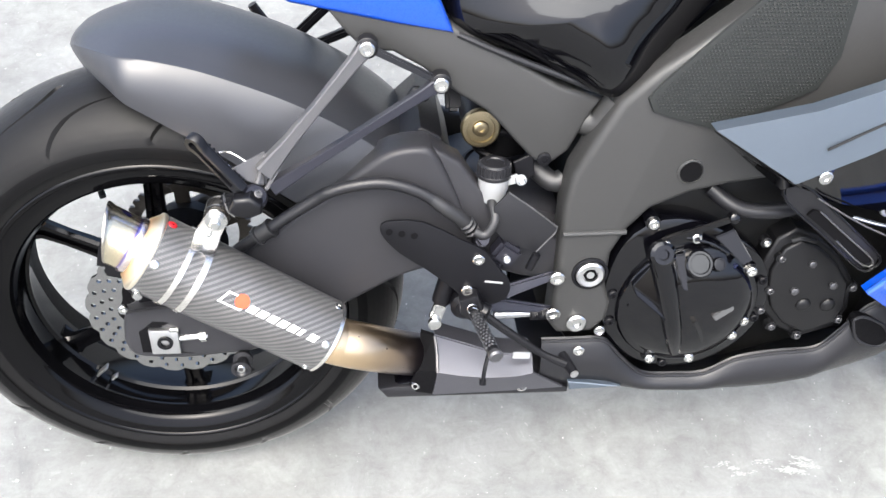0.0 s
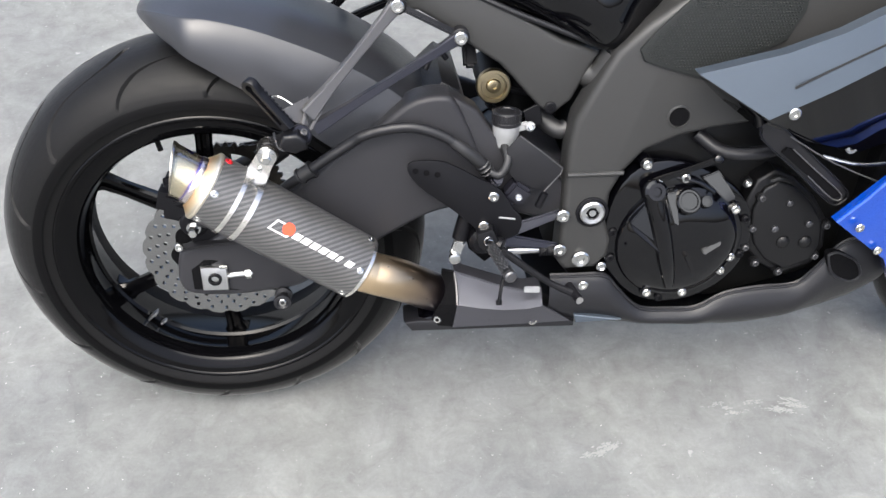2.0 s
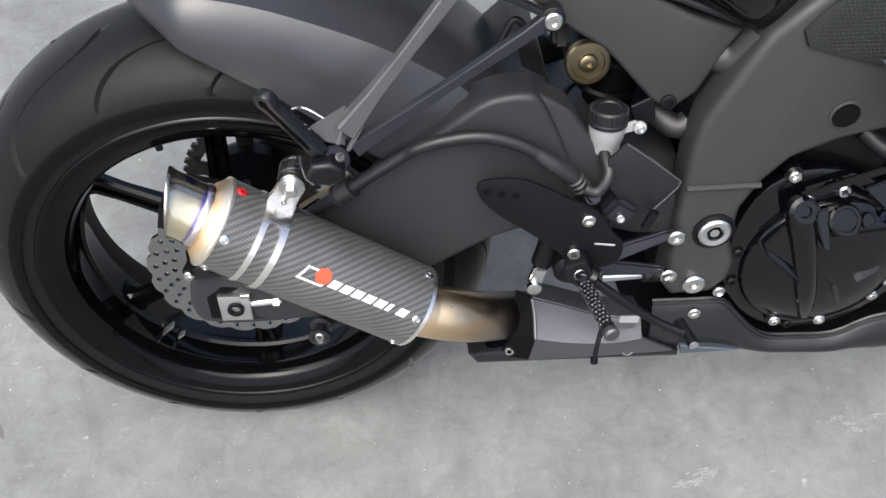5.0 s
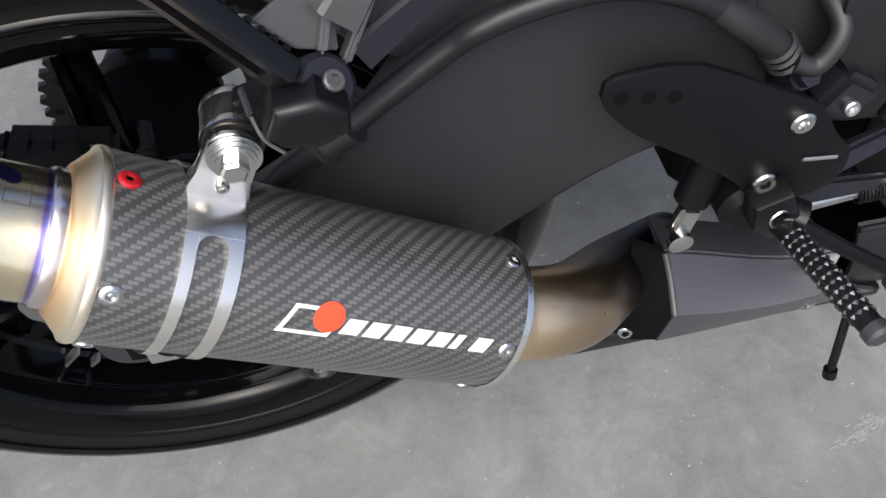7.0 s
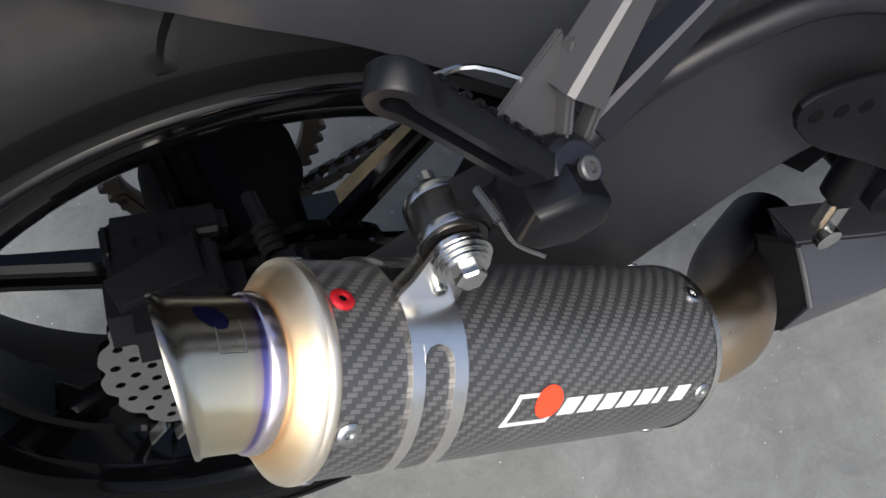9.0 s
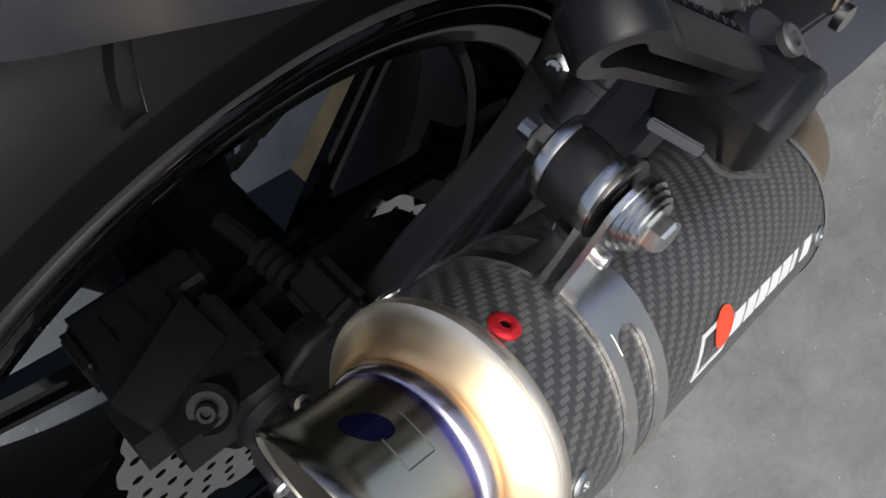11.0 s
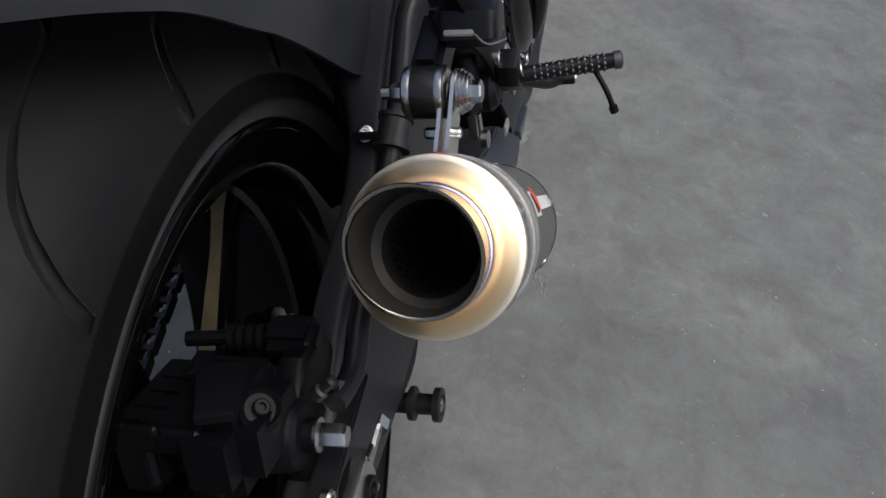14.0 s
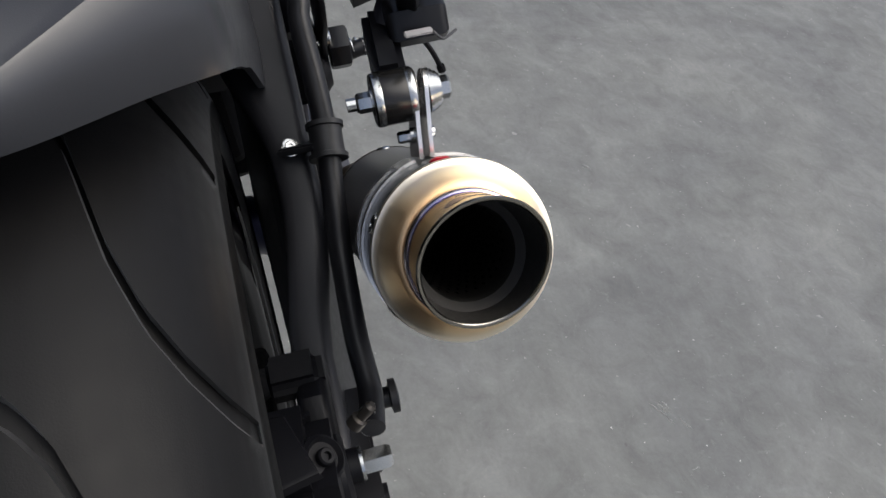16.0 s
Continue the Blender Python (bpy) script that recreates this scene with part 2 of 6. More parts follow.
def concrete():
    """Worn grey yard surface: cloudy tone, pale scuffs, grit, fine dark pits."""
    m = bpy.data.materials.new("worn_concrete")
    m.use_nodes = True
    nt = m.node_tree
    b = nt.nodes["Principled BSDF"]
    tc = nt.nodes.new("ShaderNodeTexCoord")

    def noise_tex(scale, detail, rough=0.6, dist=0.0):
        n = nt.nodes.new("ShaderNodeTexNoise")
        n.inputs["Scale"].default_value = scale
        n.inputs["Detail"].default_value = detail
        n.inputs["Roughness"].default_value = rough
        n.inputs["Distortion"].default_value = dist
        link(nt, tc.outputs["Object"], n.inputs["Vector"])
        return n.outputs["Fac"]

    def ramp(fac, stops):
        r = nt.nodes.new("ShaderNodeValToRGB")
        while len(r.color_ramp.elements) < len(stops):
            r.color_ramp.elements.new(0.5)
        for e, (p, c) in zip(r.color_ramp.elements, stops):
            e.position, e.color = p, (c, c, c, 1) if isinstance(c, (int, float)) else (*c, 1)
        link(nt, fac, r.inputs[0])
        return r.outputs[0]

    def mix(kind, fac, a, c):
        n = nt.nodes.new("ShaderNodeMix")
        n.data_type, n.blend_type = "RGBA", kind
        if isinstance(fac, (int, float)):
            n.inputs[0].default_value = fac
        else:
            link(nt, fac, n.inputs[0])
        link(nt, a, n.inputs[6])
        link(nt, c, n.inputs[7])
        return n.outputs[2]

    cloud = ramp(noise_tex(2.2, 6, 0.6, 0.6), [(0.34, (0.098, 0.101, 0.103)), (0.66, (0.136, 0.140, 0.136))])
    patch = ramp(noise_tex(17.0, 11, 0.74, 0.7), [(0.25, 0.72), (0.5, 1.0), (0.75, 1.26)])
    col = mix("MULTIPLY", 1.0, cloud, patch)
    grain = ramp(noise_tex(170.0, 5, 0.7), [(0.3, 0.93), (0.7, 1.06)])
    col = mix("MULTIPLY", 1.0, col, grain)
    mapped = nt.nodes.new("ShaderNodeMapping")
    mapped.inputs["Rotation"].default_value = (0, 0, radians(28))
    mapped.inputs["Scale"].default_value = (1.0, 3.2, 1.0)
    link(nt, tc.outputs["Object"], mapped.inputs["Vector"])
    brush = noise_tex(22.0, 9, 0.7, 0.4)
    link(nt, mapped.outputs[0], brush.node.inputs["Vector"])
    blotch = ramp(noise_tex(6.5, 4, 0.55, 0.9), [(0.30, 0.80), (0.5, 1.0), (0.70, 1.18)])
    col = mix("MULTIPLY", 0.8, col, blotch)
    col = mix("MULTIPLY", 0.22, col, ramp(brush, [(0.3, 0.74), (0.7, 1.28)]))
    streak = ramp(noise_tex(9.0, 12, 0.85, 1.2), [(0.62, 0.0), (0.80, 0.5)])
    pale = nt.nodes.new("ShaderNodeRGB")
    pale.outputs[0].default_value = (0.27, 0.275, 0.27, 1)
    col = mix("MIX", streak, col, pale.outputs[0])
    dab = ramp(noise_tex(44.0, 7, 0.7, 0.5), [(0.60, 0.0), (0.82, 0.42)])
    col = mix("MIX", dab, col, pale.outputs[0])
    speck = ramp(noise_tex(150.0, 2, 0.5), [(0.728, 0.0), (0.775, 0.9)])
    white = nt.nodes.new("ShaderNodeRGB")
    white.outputs[0].default_value = (0.42, 0.42, 0.41, 1)
    col = mix("MIX", speck, col, white.outputs[0])
    fleck = ramp(noise_tex(55.0, 3, 0.55, 0.6), [(0.70, 0.0), (0.75, 0.55)])
    col = mix("MIX", fleck, col, pale.outputs[0])
    pit = ramp(noise_tex(95.0, 4, 0.6), [(0.24, 0.75), (0.32, 0.0)])
    dark = nt.nodes.new("ShaderNodeRGB")
    dark.outputs[0].default_value = (0.07, 0.07, 0.069, 1)
    col = mix("MIX", pit, col, dark.outputs[0])
    link(nt, col, b.inputs["Base Color"])
    b.inputs["Roughness"].default_value = 0.8
    b.inputs["Specular IOR Level"].default_value = 0.5
    bp = nt.nodes.new("ShaderNodeBump")
    bp.inputs["Strength"].default_value = 0.05
    bp.inputs["Distance"].default_value = 0.003
    link(nt, noise_tex(60.0, 8, 0.7), bp.inputs["Height"])
    link(nt, bp.outputs[0], b.inputs["Normal"])
    return m


CONCRETE = concrete()


# ---------- modelling helpers ----------
def part(name, bm, material, parent, label="", sharp=35.0):
    """Links a bmesh as one mesh object under a thing or under a part."""
    bmesh.ops.recalc_face_normals(bm, faces=bm.faces)
    me = bpy.data.meshes.new(name)
    bm.to_mesh(me)
    bm.free()
    me.materials.append(material)
    me.polygons.foreach_set("use_smooth", [True] * len(me.polygons))
    me.set_sharp_from_angle(angle=radians(sharp))
    ob = new(name, me)
    ob.parent = parent
    if label:
        tagged(ob, label)
    return ob


def again(ob, m, parent=None):
    """The same mesh once more, moved by m."""
    o = new(ob.name.split(".")[0], ob.data)
    o.parent = parent or ob.parent
    o.matrix_basis = m
    if "label" in ob:
        tagged(o, ob["label"])
    return o


def join(*bms):
    out = bms[0]
    for b in bms[1:]:
        me = bpy.data.meshes.new("tmp")
        b.to_mesh(me)
        b.free()
        out.from_mesh(me)
        bpy.data.meshes.remove(me)
    return out


def catmull(pts, n=6, closed=False):
    """A smooth line through the points."""
    p = [Vector(q) for q in pts]
    out = []
    cnt = len(p)
    for i in range(cnt if closed else cnt - 1):
        if closed:
            a, b, c, d = p[i - 1], p[i], p[(i + 1) % cnt], p[(i + 2) % cnt]
        else:
            a, b, c, d = p[max(i - 1, 0)], p[i], p[i + 1], p[min(i + 2, cnt - 1)]
        for k in range(n):
            t = k / n
            out.append(0.5 * ((2 * b) + (c - a) * t + (2 * a - 5 * b + 4 * c - d) * t * t + (3 * b - a - 3 * c + d) * t**3))
    if not closed:
        out.append(p[-1])
    return out


def basis(direction, up=(0, 0, 1)):
    d = Vector(direction).normalized()
    u = Vector(up)
    if abs(d.dot(u)) > 0.95:
        u = Vector((1, 0, 0))
    s = u.cross(d).normalized()
    return s, d.cross(s).normalized(), d


def rings(bm, loops, closed_ring=True, cap=True):
    """Skins a list of vertex rings."""
    vs = [[bm.verts.new(q) for q in ring] for ring in loops]
    for a, b in zip(vs, vs[1:]):
        n = len(a)
        for i in range(n if closed_ring else n - 1):
            j = (i + 1) % n
            bm.faces.new((a[i], a[j], b[j], b[i]))
    if cap and closed_ring:
        bm.faces.new(list(reversed(vs[0])))
        bm.faces.new(vs[-1])
    return vs


def tube(pts, radius, segs=12, smooth=6, flat=1.0):
    """A round bar or hose along the points; radius may be a list, one for each point."""
    bm = bmesh.new()
    line = catmull(pts, smooth) if smooth else [Vector(q) for q in pts]
    if isinstance(radius, (list, tuple)):
        rs = []
        for i, q in enumerate(line):
            f = i / (len(line) - 1) * (len(radius) - 1)
            k = min(int(f), len(radius) - 2)
            rs.append(radius[k] + (radius[k + 1] - radius[k]) * (f - k))
    else:
        rs = [radius] * len(line)
    side = None
    loops = []
    for i, q in enumerate(line):
        d = (line[min(i + 1, len(line) - 1)] - line[max(i - 1, 0)]).normalized()
        if side is None:
            side, up, _ = basis(d)
        side = (side - d * side.dot(d)).normalized()
        up = d.cross(side)
        loops.append([q + rs[i] * (math.cos(a) * side + flat * math.sin(a) * up) for a in [2 * math.pi * k / segs for k in range(segs)]])
    rings(bm, loops)
    return bm


def lathe(profile, origin, axis, segs=48, closed=False, uv=False, arc=(0, 360)):
    """Turns (along, radius) points round an axis; closed joins the last point to the first."""
    bm = bmesh.new()
    s, u, d = basis(axis)
    o = Vector(origin)
    full = arc == (0, 360)
    count = segs if full else segs + 1
    prof = list(profile) + ([profile[0]] if closed else [])
    grid = []
    for k in range(count):
        a = radians(arc[0] + (arc[1] - arc[0]) * k / segs)
        ray = math.cos(a) * s + math.sin(a) * u
        row = []
        for i, (h, r) in enumerate(prof):
            if closed and i == len(prof) - 1:
                row.append(row[0])
            else:
                row.append(bm.verts.new(o + d * h + ray * max(r, 1e-5)))
        grid.append(row)
    layer = bm.loops.layers.uv.new("UVMap") if uv else None
    lengths = [0.0]
    for (h0, r0), (h1, r1) in zip(prof, prof[1:]):
        lengths.append(lengths[-1] + math.hypot(h1 - h0, r1 - r0))
    for k in range(segs):
        for i in range(len(prof) - 1):
            quad = (grid[k][i], grid[k][i + 1], grid[(k + 1) % count][i + 1], grid[(k + 1) % count][i])
            f = bm.faces.new(quad)
            if layer:
                w = [(lengths[i] / lengths[-1], k / segs), (lengths[i + 1] / lengths[-1], k / segs), (lengths[i + 1] / lengths[-1], (k + 1) / segs), (lengths[i] / lengths[-1], (k + 1) / segs)]
                for loop, c in zip(f.loops, w):
                    loop[layer].uv = c
    if not uv:
        bmesh.ops.remove_doubles(bm, verts=bm.verts, dist=2e-5)
    return bm


def prism(outline, y0, y1, bevel=0.003, segs=2, smooth=0, both=True):
    """A plate cut to an (x, z) outline between two widths, its rims rounded. y0 is the outer face."""
    pts = [(q[0], 0, q[1]) for q in outline]
    if smooth:
        pts = catmull(pts, smooth, True)
    bm = bmesh.new()
    vs = [bm.verts.new((q[0], y0, q[2])) for q in pts]
    f = bm.faces.new(vs)
    r = bmesh.ops.extrude_face_region(bm, geom=[f])
    new_v = [v for v in r["geom"] if isinstance(v, bmesh.types.BMVert)]
    bmesh.ops.translate(bm, verts=new_v, vec=(0, y1 - y0, 0))
    if bevel:
        edges = [e for e in bm.edges if abs(e.verts[0].co.y - e.verts[1].co.y) < 1e-6 and (both or abs(e.verts[0].co.y - y0) < 1e-6)]
        bmesh.ops.bevel(bm, geom=edges, offset=bevel, segments=segs, affect="EDGES", clamp_overlap=True, profile=0.5)
    return bm


def pillow(outline, y0, high, steps=7, power=2.0, back=0.01):
    """A domed panel on an (x, z) outline: its face swells outward by high."""
    pts = catmull([(x, 0, z) for x, z in outline], 3, True)
    cx = sum(p.x for p in pts) / len(pts)
    cz = sum(p.z for p in pts) / len(pts)
    bm = bmesh.new()
    loops = [[(p.x, y0 + back, p.z) for p in pts]]
    for k in range(steps):
        f = 1 - k / steps
        y = y0 - high * (1 - f**power)
        loops.append([(cx + (p.x - cx) * f, y, cz + (p.z - cz) * f) for p in pts])
    rings(bm, loops)
    return bm


def bar(a, b, wide, thick, up=(0, 0, 1), bevel=0.002, taper=1.0):
    """A rounded rectangular bar from a to b."""
    bm = bmesh.new()
    a, b = Vector(a), Vector(b)
    s, u, _ = basis(b - a, up)
    loops = []
    for q, k in ((a, 1.0), (b, taper)):
        loops.append([q + s * sx * wide / 2 * k + u * sy * thick / 2 * k for sx, sy in ((-1, -1), (1, -1), (1, 1), (-1, 1))])
    rings(bm, loops)
    if bevel:
        bmesh.ops.bevel(bm, geom=list(bm.edges), offset=bevel, segments=2, affect="EDGES", clamp_overlap=True)
    return bm


def block(centre, size, rot=(0, 0, 0), bevel=0.003, segs=2):
    bm = bmesh.new()
    bmesh.ops.create_cube(bm, size=1.0, matrix=pose(*centre, *rot) @ Matrix.Diagonal((*size, 1)))
    if bevel:
        bmesh.ops.bevel(bm, geom=list(bm.edges), offset=bevel, segments=segs, affect="EDGES", clamp_overlap=True)
    return bm


def cap_bolt(pos, axis=(0, -1, 0), r=0.006, h=0.006, hexed=True):
    """A socket-head screw with a rounded rim and a recess."""
    prof = [(0, r * 0.98), (h * 0.75, r), (h, r * 0.82), (h, r * 0.48), (h * 0.45, r * 0.42), (h * 0.45, 0)]
    return lathe(prof, pos, axis, 20 if not hexed else 24)


def hex_bolt(pos, axis=(0, -1, 0), r=0.008, h=0.007, washer=1.35):
    prof = [(0, r * washer), (0.0018, r * washer), (0.002, r * 0.95)]
    bm = lathe(prof + [(0.002, 0)], pos, axis, 24)
    return join(bm, lathe([(0.002, r), (h * 0.85, r), (h, r * 0.8), (h, 0)], pos, axis, 6))


def screw(name, pos, axis=(0, -1, 0), r=0.006, h=0.006, parent=None, material=None, label="", hexa=False):
    bm = hex_bolt(pos, axis, r, h) if hexa else cap_bolt(pos, axis, r, h)
    return part(name, bm, material or STEEL, parent, label)


# ---------- ground ----------
def make_ground():
    bm = bmesh.new()
    bmesh.ops.create_circle(bm, cap_ends=True, segments=64, radius=1500.0)
    me = bpy.data.meshes.new("ground")
    bm.to_mesh(me)
    bm.free()
    me.materials.append(CONCRETE)
    tagged(new("ground", me), "worn grey concrete yard with pale scuffs", "ground", kind="structure")


make_ground()


def make_scuffs():
    """Pale scraped marks: crowds of thin flakes of scuffed cement on the yard, densest along a few short strokes."""
    rnd = random.Random(7)
    for cx, cy, long, wide, turn, n in ((0.626, -0.264, 0.050, 0.024, 20, 260), (0.985, -0.186, 0.06, 0.024, -15, 300), (0.80, -0.72, 0.012, 0.006, 40, 30), (0.282, -0.632, 0.03, 0.012, 30, 90), (0.886, -0.187, 0.05, 0.02, 10, 160)):
        bm = bmesh.new()
        c, s = math.cos(radians(turn)), math.sin(radians(turn))
        strokes = [(rnd.gauss(0, long * 0.35), rnd.gauss(0, wide * 0.4), rnd.uniform(0.2, 0.5) * long) for q in range(6)]
        for k in range(n):
            su, sv, sl = rnd.choice(strokes)
            u, v = su + rnd.gauss(0, sl * 0.5), sv + rnd.gauss(0, wide * 0.09)
            x, y = cx + u * c - v * s, cy + u * s + v * c
            r = rnd.uniform(0.0006, 0.0024) * (1.5 if rnd.random() < 0.15 else 1.0)
            far = rnd.uniform(1.0, 2.2)
            pts = []
            for a in [2 * math.pi * q / 9 for q in range(9)]:
                p, q = far * r * rnd.uniform(0.5, 1.2) * math.cos(a), r * rnd.uniform(0.5, 1.2) * 0.6 * math.sin(a)
                pts.append(bm.verts.new((x + p * c - q * s, y + p * s + q * c, 0.0)))
            top = bm.verts.new((x, y, 0.0006 + 0.0006 * rnd.random()))
            for p, q in zip(pts, pts[1:] + pts[:1]):
                bm.faces.new((p, q, top))
        me = bpy.data.meshes.new("scuff")
        bm.to_mesh(me)
        bm.free()
        me.materials.append(CEMENT)
        tagged(new("scuff", me), "pale scraped cement mark on the yard", "scuff mark", kind="stuff")


CEMENT = mat("pale_cement", (0.18, 0.185, 0.18), 0.85, var=0.3, scale=300)
make_scuffs()


def make_stain():
    """A short dark rubbed streak on the yard."""
    bm = bmesh.new()
    line = [(-0.421, -0.152), (-0.431, -0.137), (-0.441, -0.121), (-0.456, -0.092), (-0.472, -0.058)]
    wide = [0.002, 0.006, 0.0055, 0.0035, 0.001]
    left = [bm.verts.new((x - w, y, 0.0006)) for (x, y), w in zip(line, wide)]
    right = [bm.verts.new((x + w, y, 0.0006)) for (x, y), w in zip(line, wide)]
    for k in range(len(line) - 1):
        bm.faces.new((left[k], right[k], right[k + 1], left[k + 1]))
    me = bpy.data.meshes.new("stain")
    bm.to_mesh(me)
    bm.free()
    me.materials.append(STAIN)
    tagged(new("stain", me), "short dark rubbed streak on the yard", "stain", kind="stuff")


STAIN = mat("dark_streak", (0.075, 0.076, 0.075), 0.85, var=0.4, scale=200)
make_stain()

# ---------- the motorcycle: built upright round its rear axle, then leaned on its stand ----------
bike = new("motorcycle")
tagged(bike, "black and blue sports motorcycle with carbon exhaust leaning on its stand", "motorcycle")
bike.matrix_basis = pose(0, 0, 0.3112, -15.4, 0, 0)

# ---------- rear wheel ----------
def tyre_bm(radius, half, rim_r, segs, grooves=True):
    """A tyre as one skin, with sipes pressed into the tread."""
    prof = []
    for k in range(31):
        u = -1 + 2 * k / 30
        y = half * math.sin(u * math.pi / 2 * 0.985)
        prof.append((y, radius - 0.072 * (1 - math.sqrt(max(0.0, 1 - (abs(y) / (half * 1.0)) ** 2.3)))))
    inner = [(half * 0.985, rim_r + 0.028), (half * 0.93, rim_r + 0.010), (half * 0.86, rim_r - 0.004), (0, rim_r - 0.012), (-half * 0.86, rim_r - 0.004), (-half * 0.93, rim_r + 0.010), (-half * 0.985, rim_r + 0.028)]
    fine = []
    for (a, b), (c, d) in zip(prof, prof[1:]):
        for k in range(3):
            fine.append((a + (c - a) * k / 3, b + (d - b) * k / 3))
    loop = fine + [prof[-1]] + inner
    bm = bmesh.new()
    grid = []
    count = 14
    pitch = 2 * math.pi / count
    if grooves:
        fractions = [-0.038, -0.027, 0.027, 0.038, 0.09, 0.16, 0.23, 0.30, 0.37, 0.44, 0.478, 0.488, 0.512, 0.522, 0.58, 0.66, 0.74, 0.82, 0.90]
        columns = [(n + f) * pitch for n in range(count) for f in fractions]
        cut = [1 if i in (1, 2) else 0 for n in range(count) for i in range(len(fractions))]
    else:
        columns, cut = [2 * math.pi * k / segs for k in range(segs)], [0] * segs

    sweep = [(0.0, -33.0), (0.17, -30.2), (0.32, -28.0), (0.42, -25.4), (0.50, -21.6), (0.555, -17.0), (0.61, -12.4), (0.70, -7.6), (0.80, -4.3), (0.90, -1.7), (1.0, 0.3)]

    def shear(y):
        """The tread's columns follow the grooves: along the crown first, then out to the shoulder."""
        q = min(1.0, abs(y) / half)
        for (q0, v0), (q1, v1) in zip(sweep, sweep[1:]):
            if q <= q1:
                off = v0 + (v1 - v0) * (q - q0) / (q1 - q0)
                break
        return radians(112.6 + off) + (0.5 * pitch if y > 0 else 0.0) * min(1.0, abs(y) / half * 6)

    for a, kind in zip(columns, cut):
        row = []
        for y, r in loop:
            q = abs(y) / half
            deep = kind == 1 and 0.17 < q < 0.975
            r2 = r - (0.0055 if deep and r > rim_r + 0.04 else 0.0)
            t = a + shear(y)
            row.append(bm.verts.new((r2 * math.cos(t), y, r2 * math.sin(t))))
        grid.append(row)
    n = len(loop)
    segs = len(columns)
    for k in range(segs):
        for i in range(n):
            bm.faces.new((grid[k][i], grid[k][(i + 1) % n], grid[(k + 1) % segs][(i + 1) % n], grid[(k + 1) % segs][i]))
    return bm


def rim_bm(r, half, segs=96):
    prof = [(-half - 0.0018, r - 0.0030), (-half - 0.0012, r - 0.0008), (-half + 0.0006, r + 0.0008), (-half + 0.004, r + 0.001), (-half + 0.010, r - 0.006), (-half + 0.022, r - 0.012), (-0.035, r - 0.026), (0.03, r - 0.026), (half - 0.022, r - 0.012), (half - 0.010, r - 0.006), (half - 0.004, r + 0.001), (half, r),
            (half - 0.002, r - 0.006), (half - 0.012, r - 0.015), (half - 0.030, r - 0.021), (0.03, r - 0.031), (-0.018, r - 0.036), (-0.021, r - 0.0405), (-0.0275, r - 0.0415), (-0.031, r - 0.0375), (-half + 0.034, r - 0.036), (-half + 0.029, r - 0.0375), (-half + 0.025, r - 0.0355), (-half + 0.018, r - 0.0340), (-half + 0.010, r - 0.031), (-half + 0.007, r - 0.027), (-half + 0.0055, r - 0.022), (-half + 0.003, r - 0.0185), (-half + 0.0015, r - 0.012), (-half + 0.0006, r - 0.0068), (-half - 0.0012, r - 0.0052)]
    return lathe(prof, (0, 0, 0), (0, 1, 0), segs, closed=True)


def spoke_bm(angle, r_in, r_out, root=None):
    """A channelled cast spoke."""
    bm = bmesh.new()
    root = angle if root is None else root
    a = Vector((math.cos(root), 0, math.sin(root))) * r_in
    b = Vector((math.cos(angle), 0, math.sin(angle))) * r_out
    d = (b - a).normalized()
    t = Vector((-d.z, 0, d.x))
    y = Vector((0, 1, 0))
    loops = []
    for f, w, y0, y1 in ((0, 0.032, -0.034, 0.012), (0.25, 0.026, -0.027, -0.010), (0.7, 0.023, -0.020, -0.007), (0.9, 0.026, -0.018, -0.004), (1.0, 0.042, -0.022, 0.014)):
        q = a.lerp(b, f)
        h = w / 2
        loops.append([q + t * a + y * b for a, b in ((-h, y1), (-h * 1.05, y0 + 0.004), (-h * 0.75, y0), (-h * 0.35, y0), (-h * 0.2, y0 + 0.006), (h * 0.2, y0 + 0.006), (h * 0.35, y0), (h * 0.75, y0), (h * 1.05, y0 + 0.004), (h, y1))])
    rings(bm, loops)
    return bm


def disc_bm(r, inner, y, thick, waves=10, holes=True):
    """A wavy drilled brake disc."""
    bm = bmesh.new()
    edges = []

    def loop(fn, n):
        vs = [bm.verts.new(fn(2 * math.pi * k / n)) for k in range(n)]
        return [bm.edges.new((vs[k], vs[(k + 1) % n])) for k in range(n)]

    edges += loop(lambda a: ((r - 0.0045 * (0.5 + 0.5 * math.cos(waves * 2 * a)) ** 3) * math.cos(a), y, (r - 0.0045 * (0.5 + 0.5 * math.cos(waves * 2 * a)) ** 3) * math.sin(a)), 200)
    edges += loop(lambda a: ((inner + 0.003 * math.cos(waves * a)) * math.cos(a), y, (inner + 0.003 * math.cos(waves * a)) * math.sin(a)), 100)
    if holes:
        for k in range(30):
            a0 = 2 * math.pi * k / 30
            for j, rr in ((0, inner + 0.011), (1, inner + 0.022), (2, inner + 0.033)):
                aa = a0 + (j - 1) * 0.075
                cx, cz = rr * math.cos(aa), rr * math.sin(aa)
                edges += loop(lambda a: (cx + 0.0033 * math.cos(a), y, cz + 0.0033 * math.sin(a)), 10)
    bmesh.ops.triangle_fill(bm, use_beauty=True, edges=edges)
    r2 = bmesh.ops.extrude_face_region(bm, geom=list(bm.faces))
    bmesh.ops.translate(bm, verts=[v for v in r2["geom"] if isinstance(v, bmesh.types.BMVert)], vec=(0, thick, 0))
    return bm


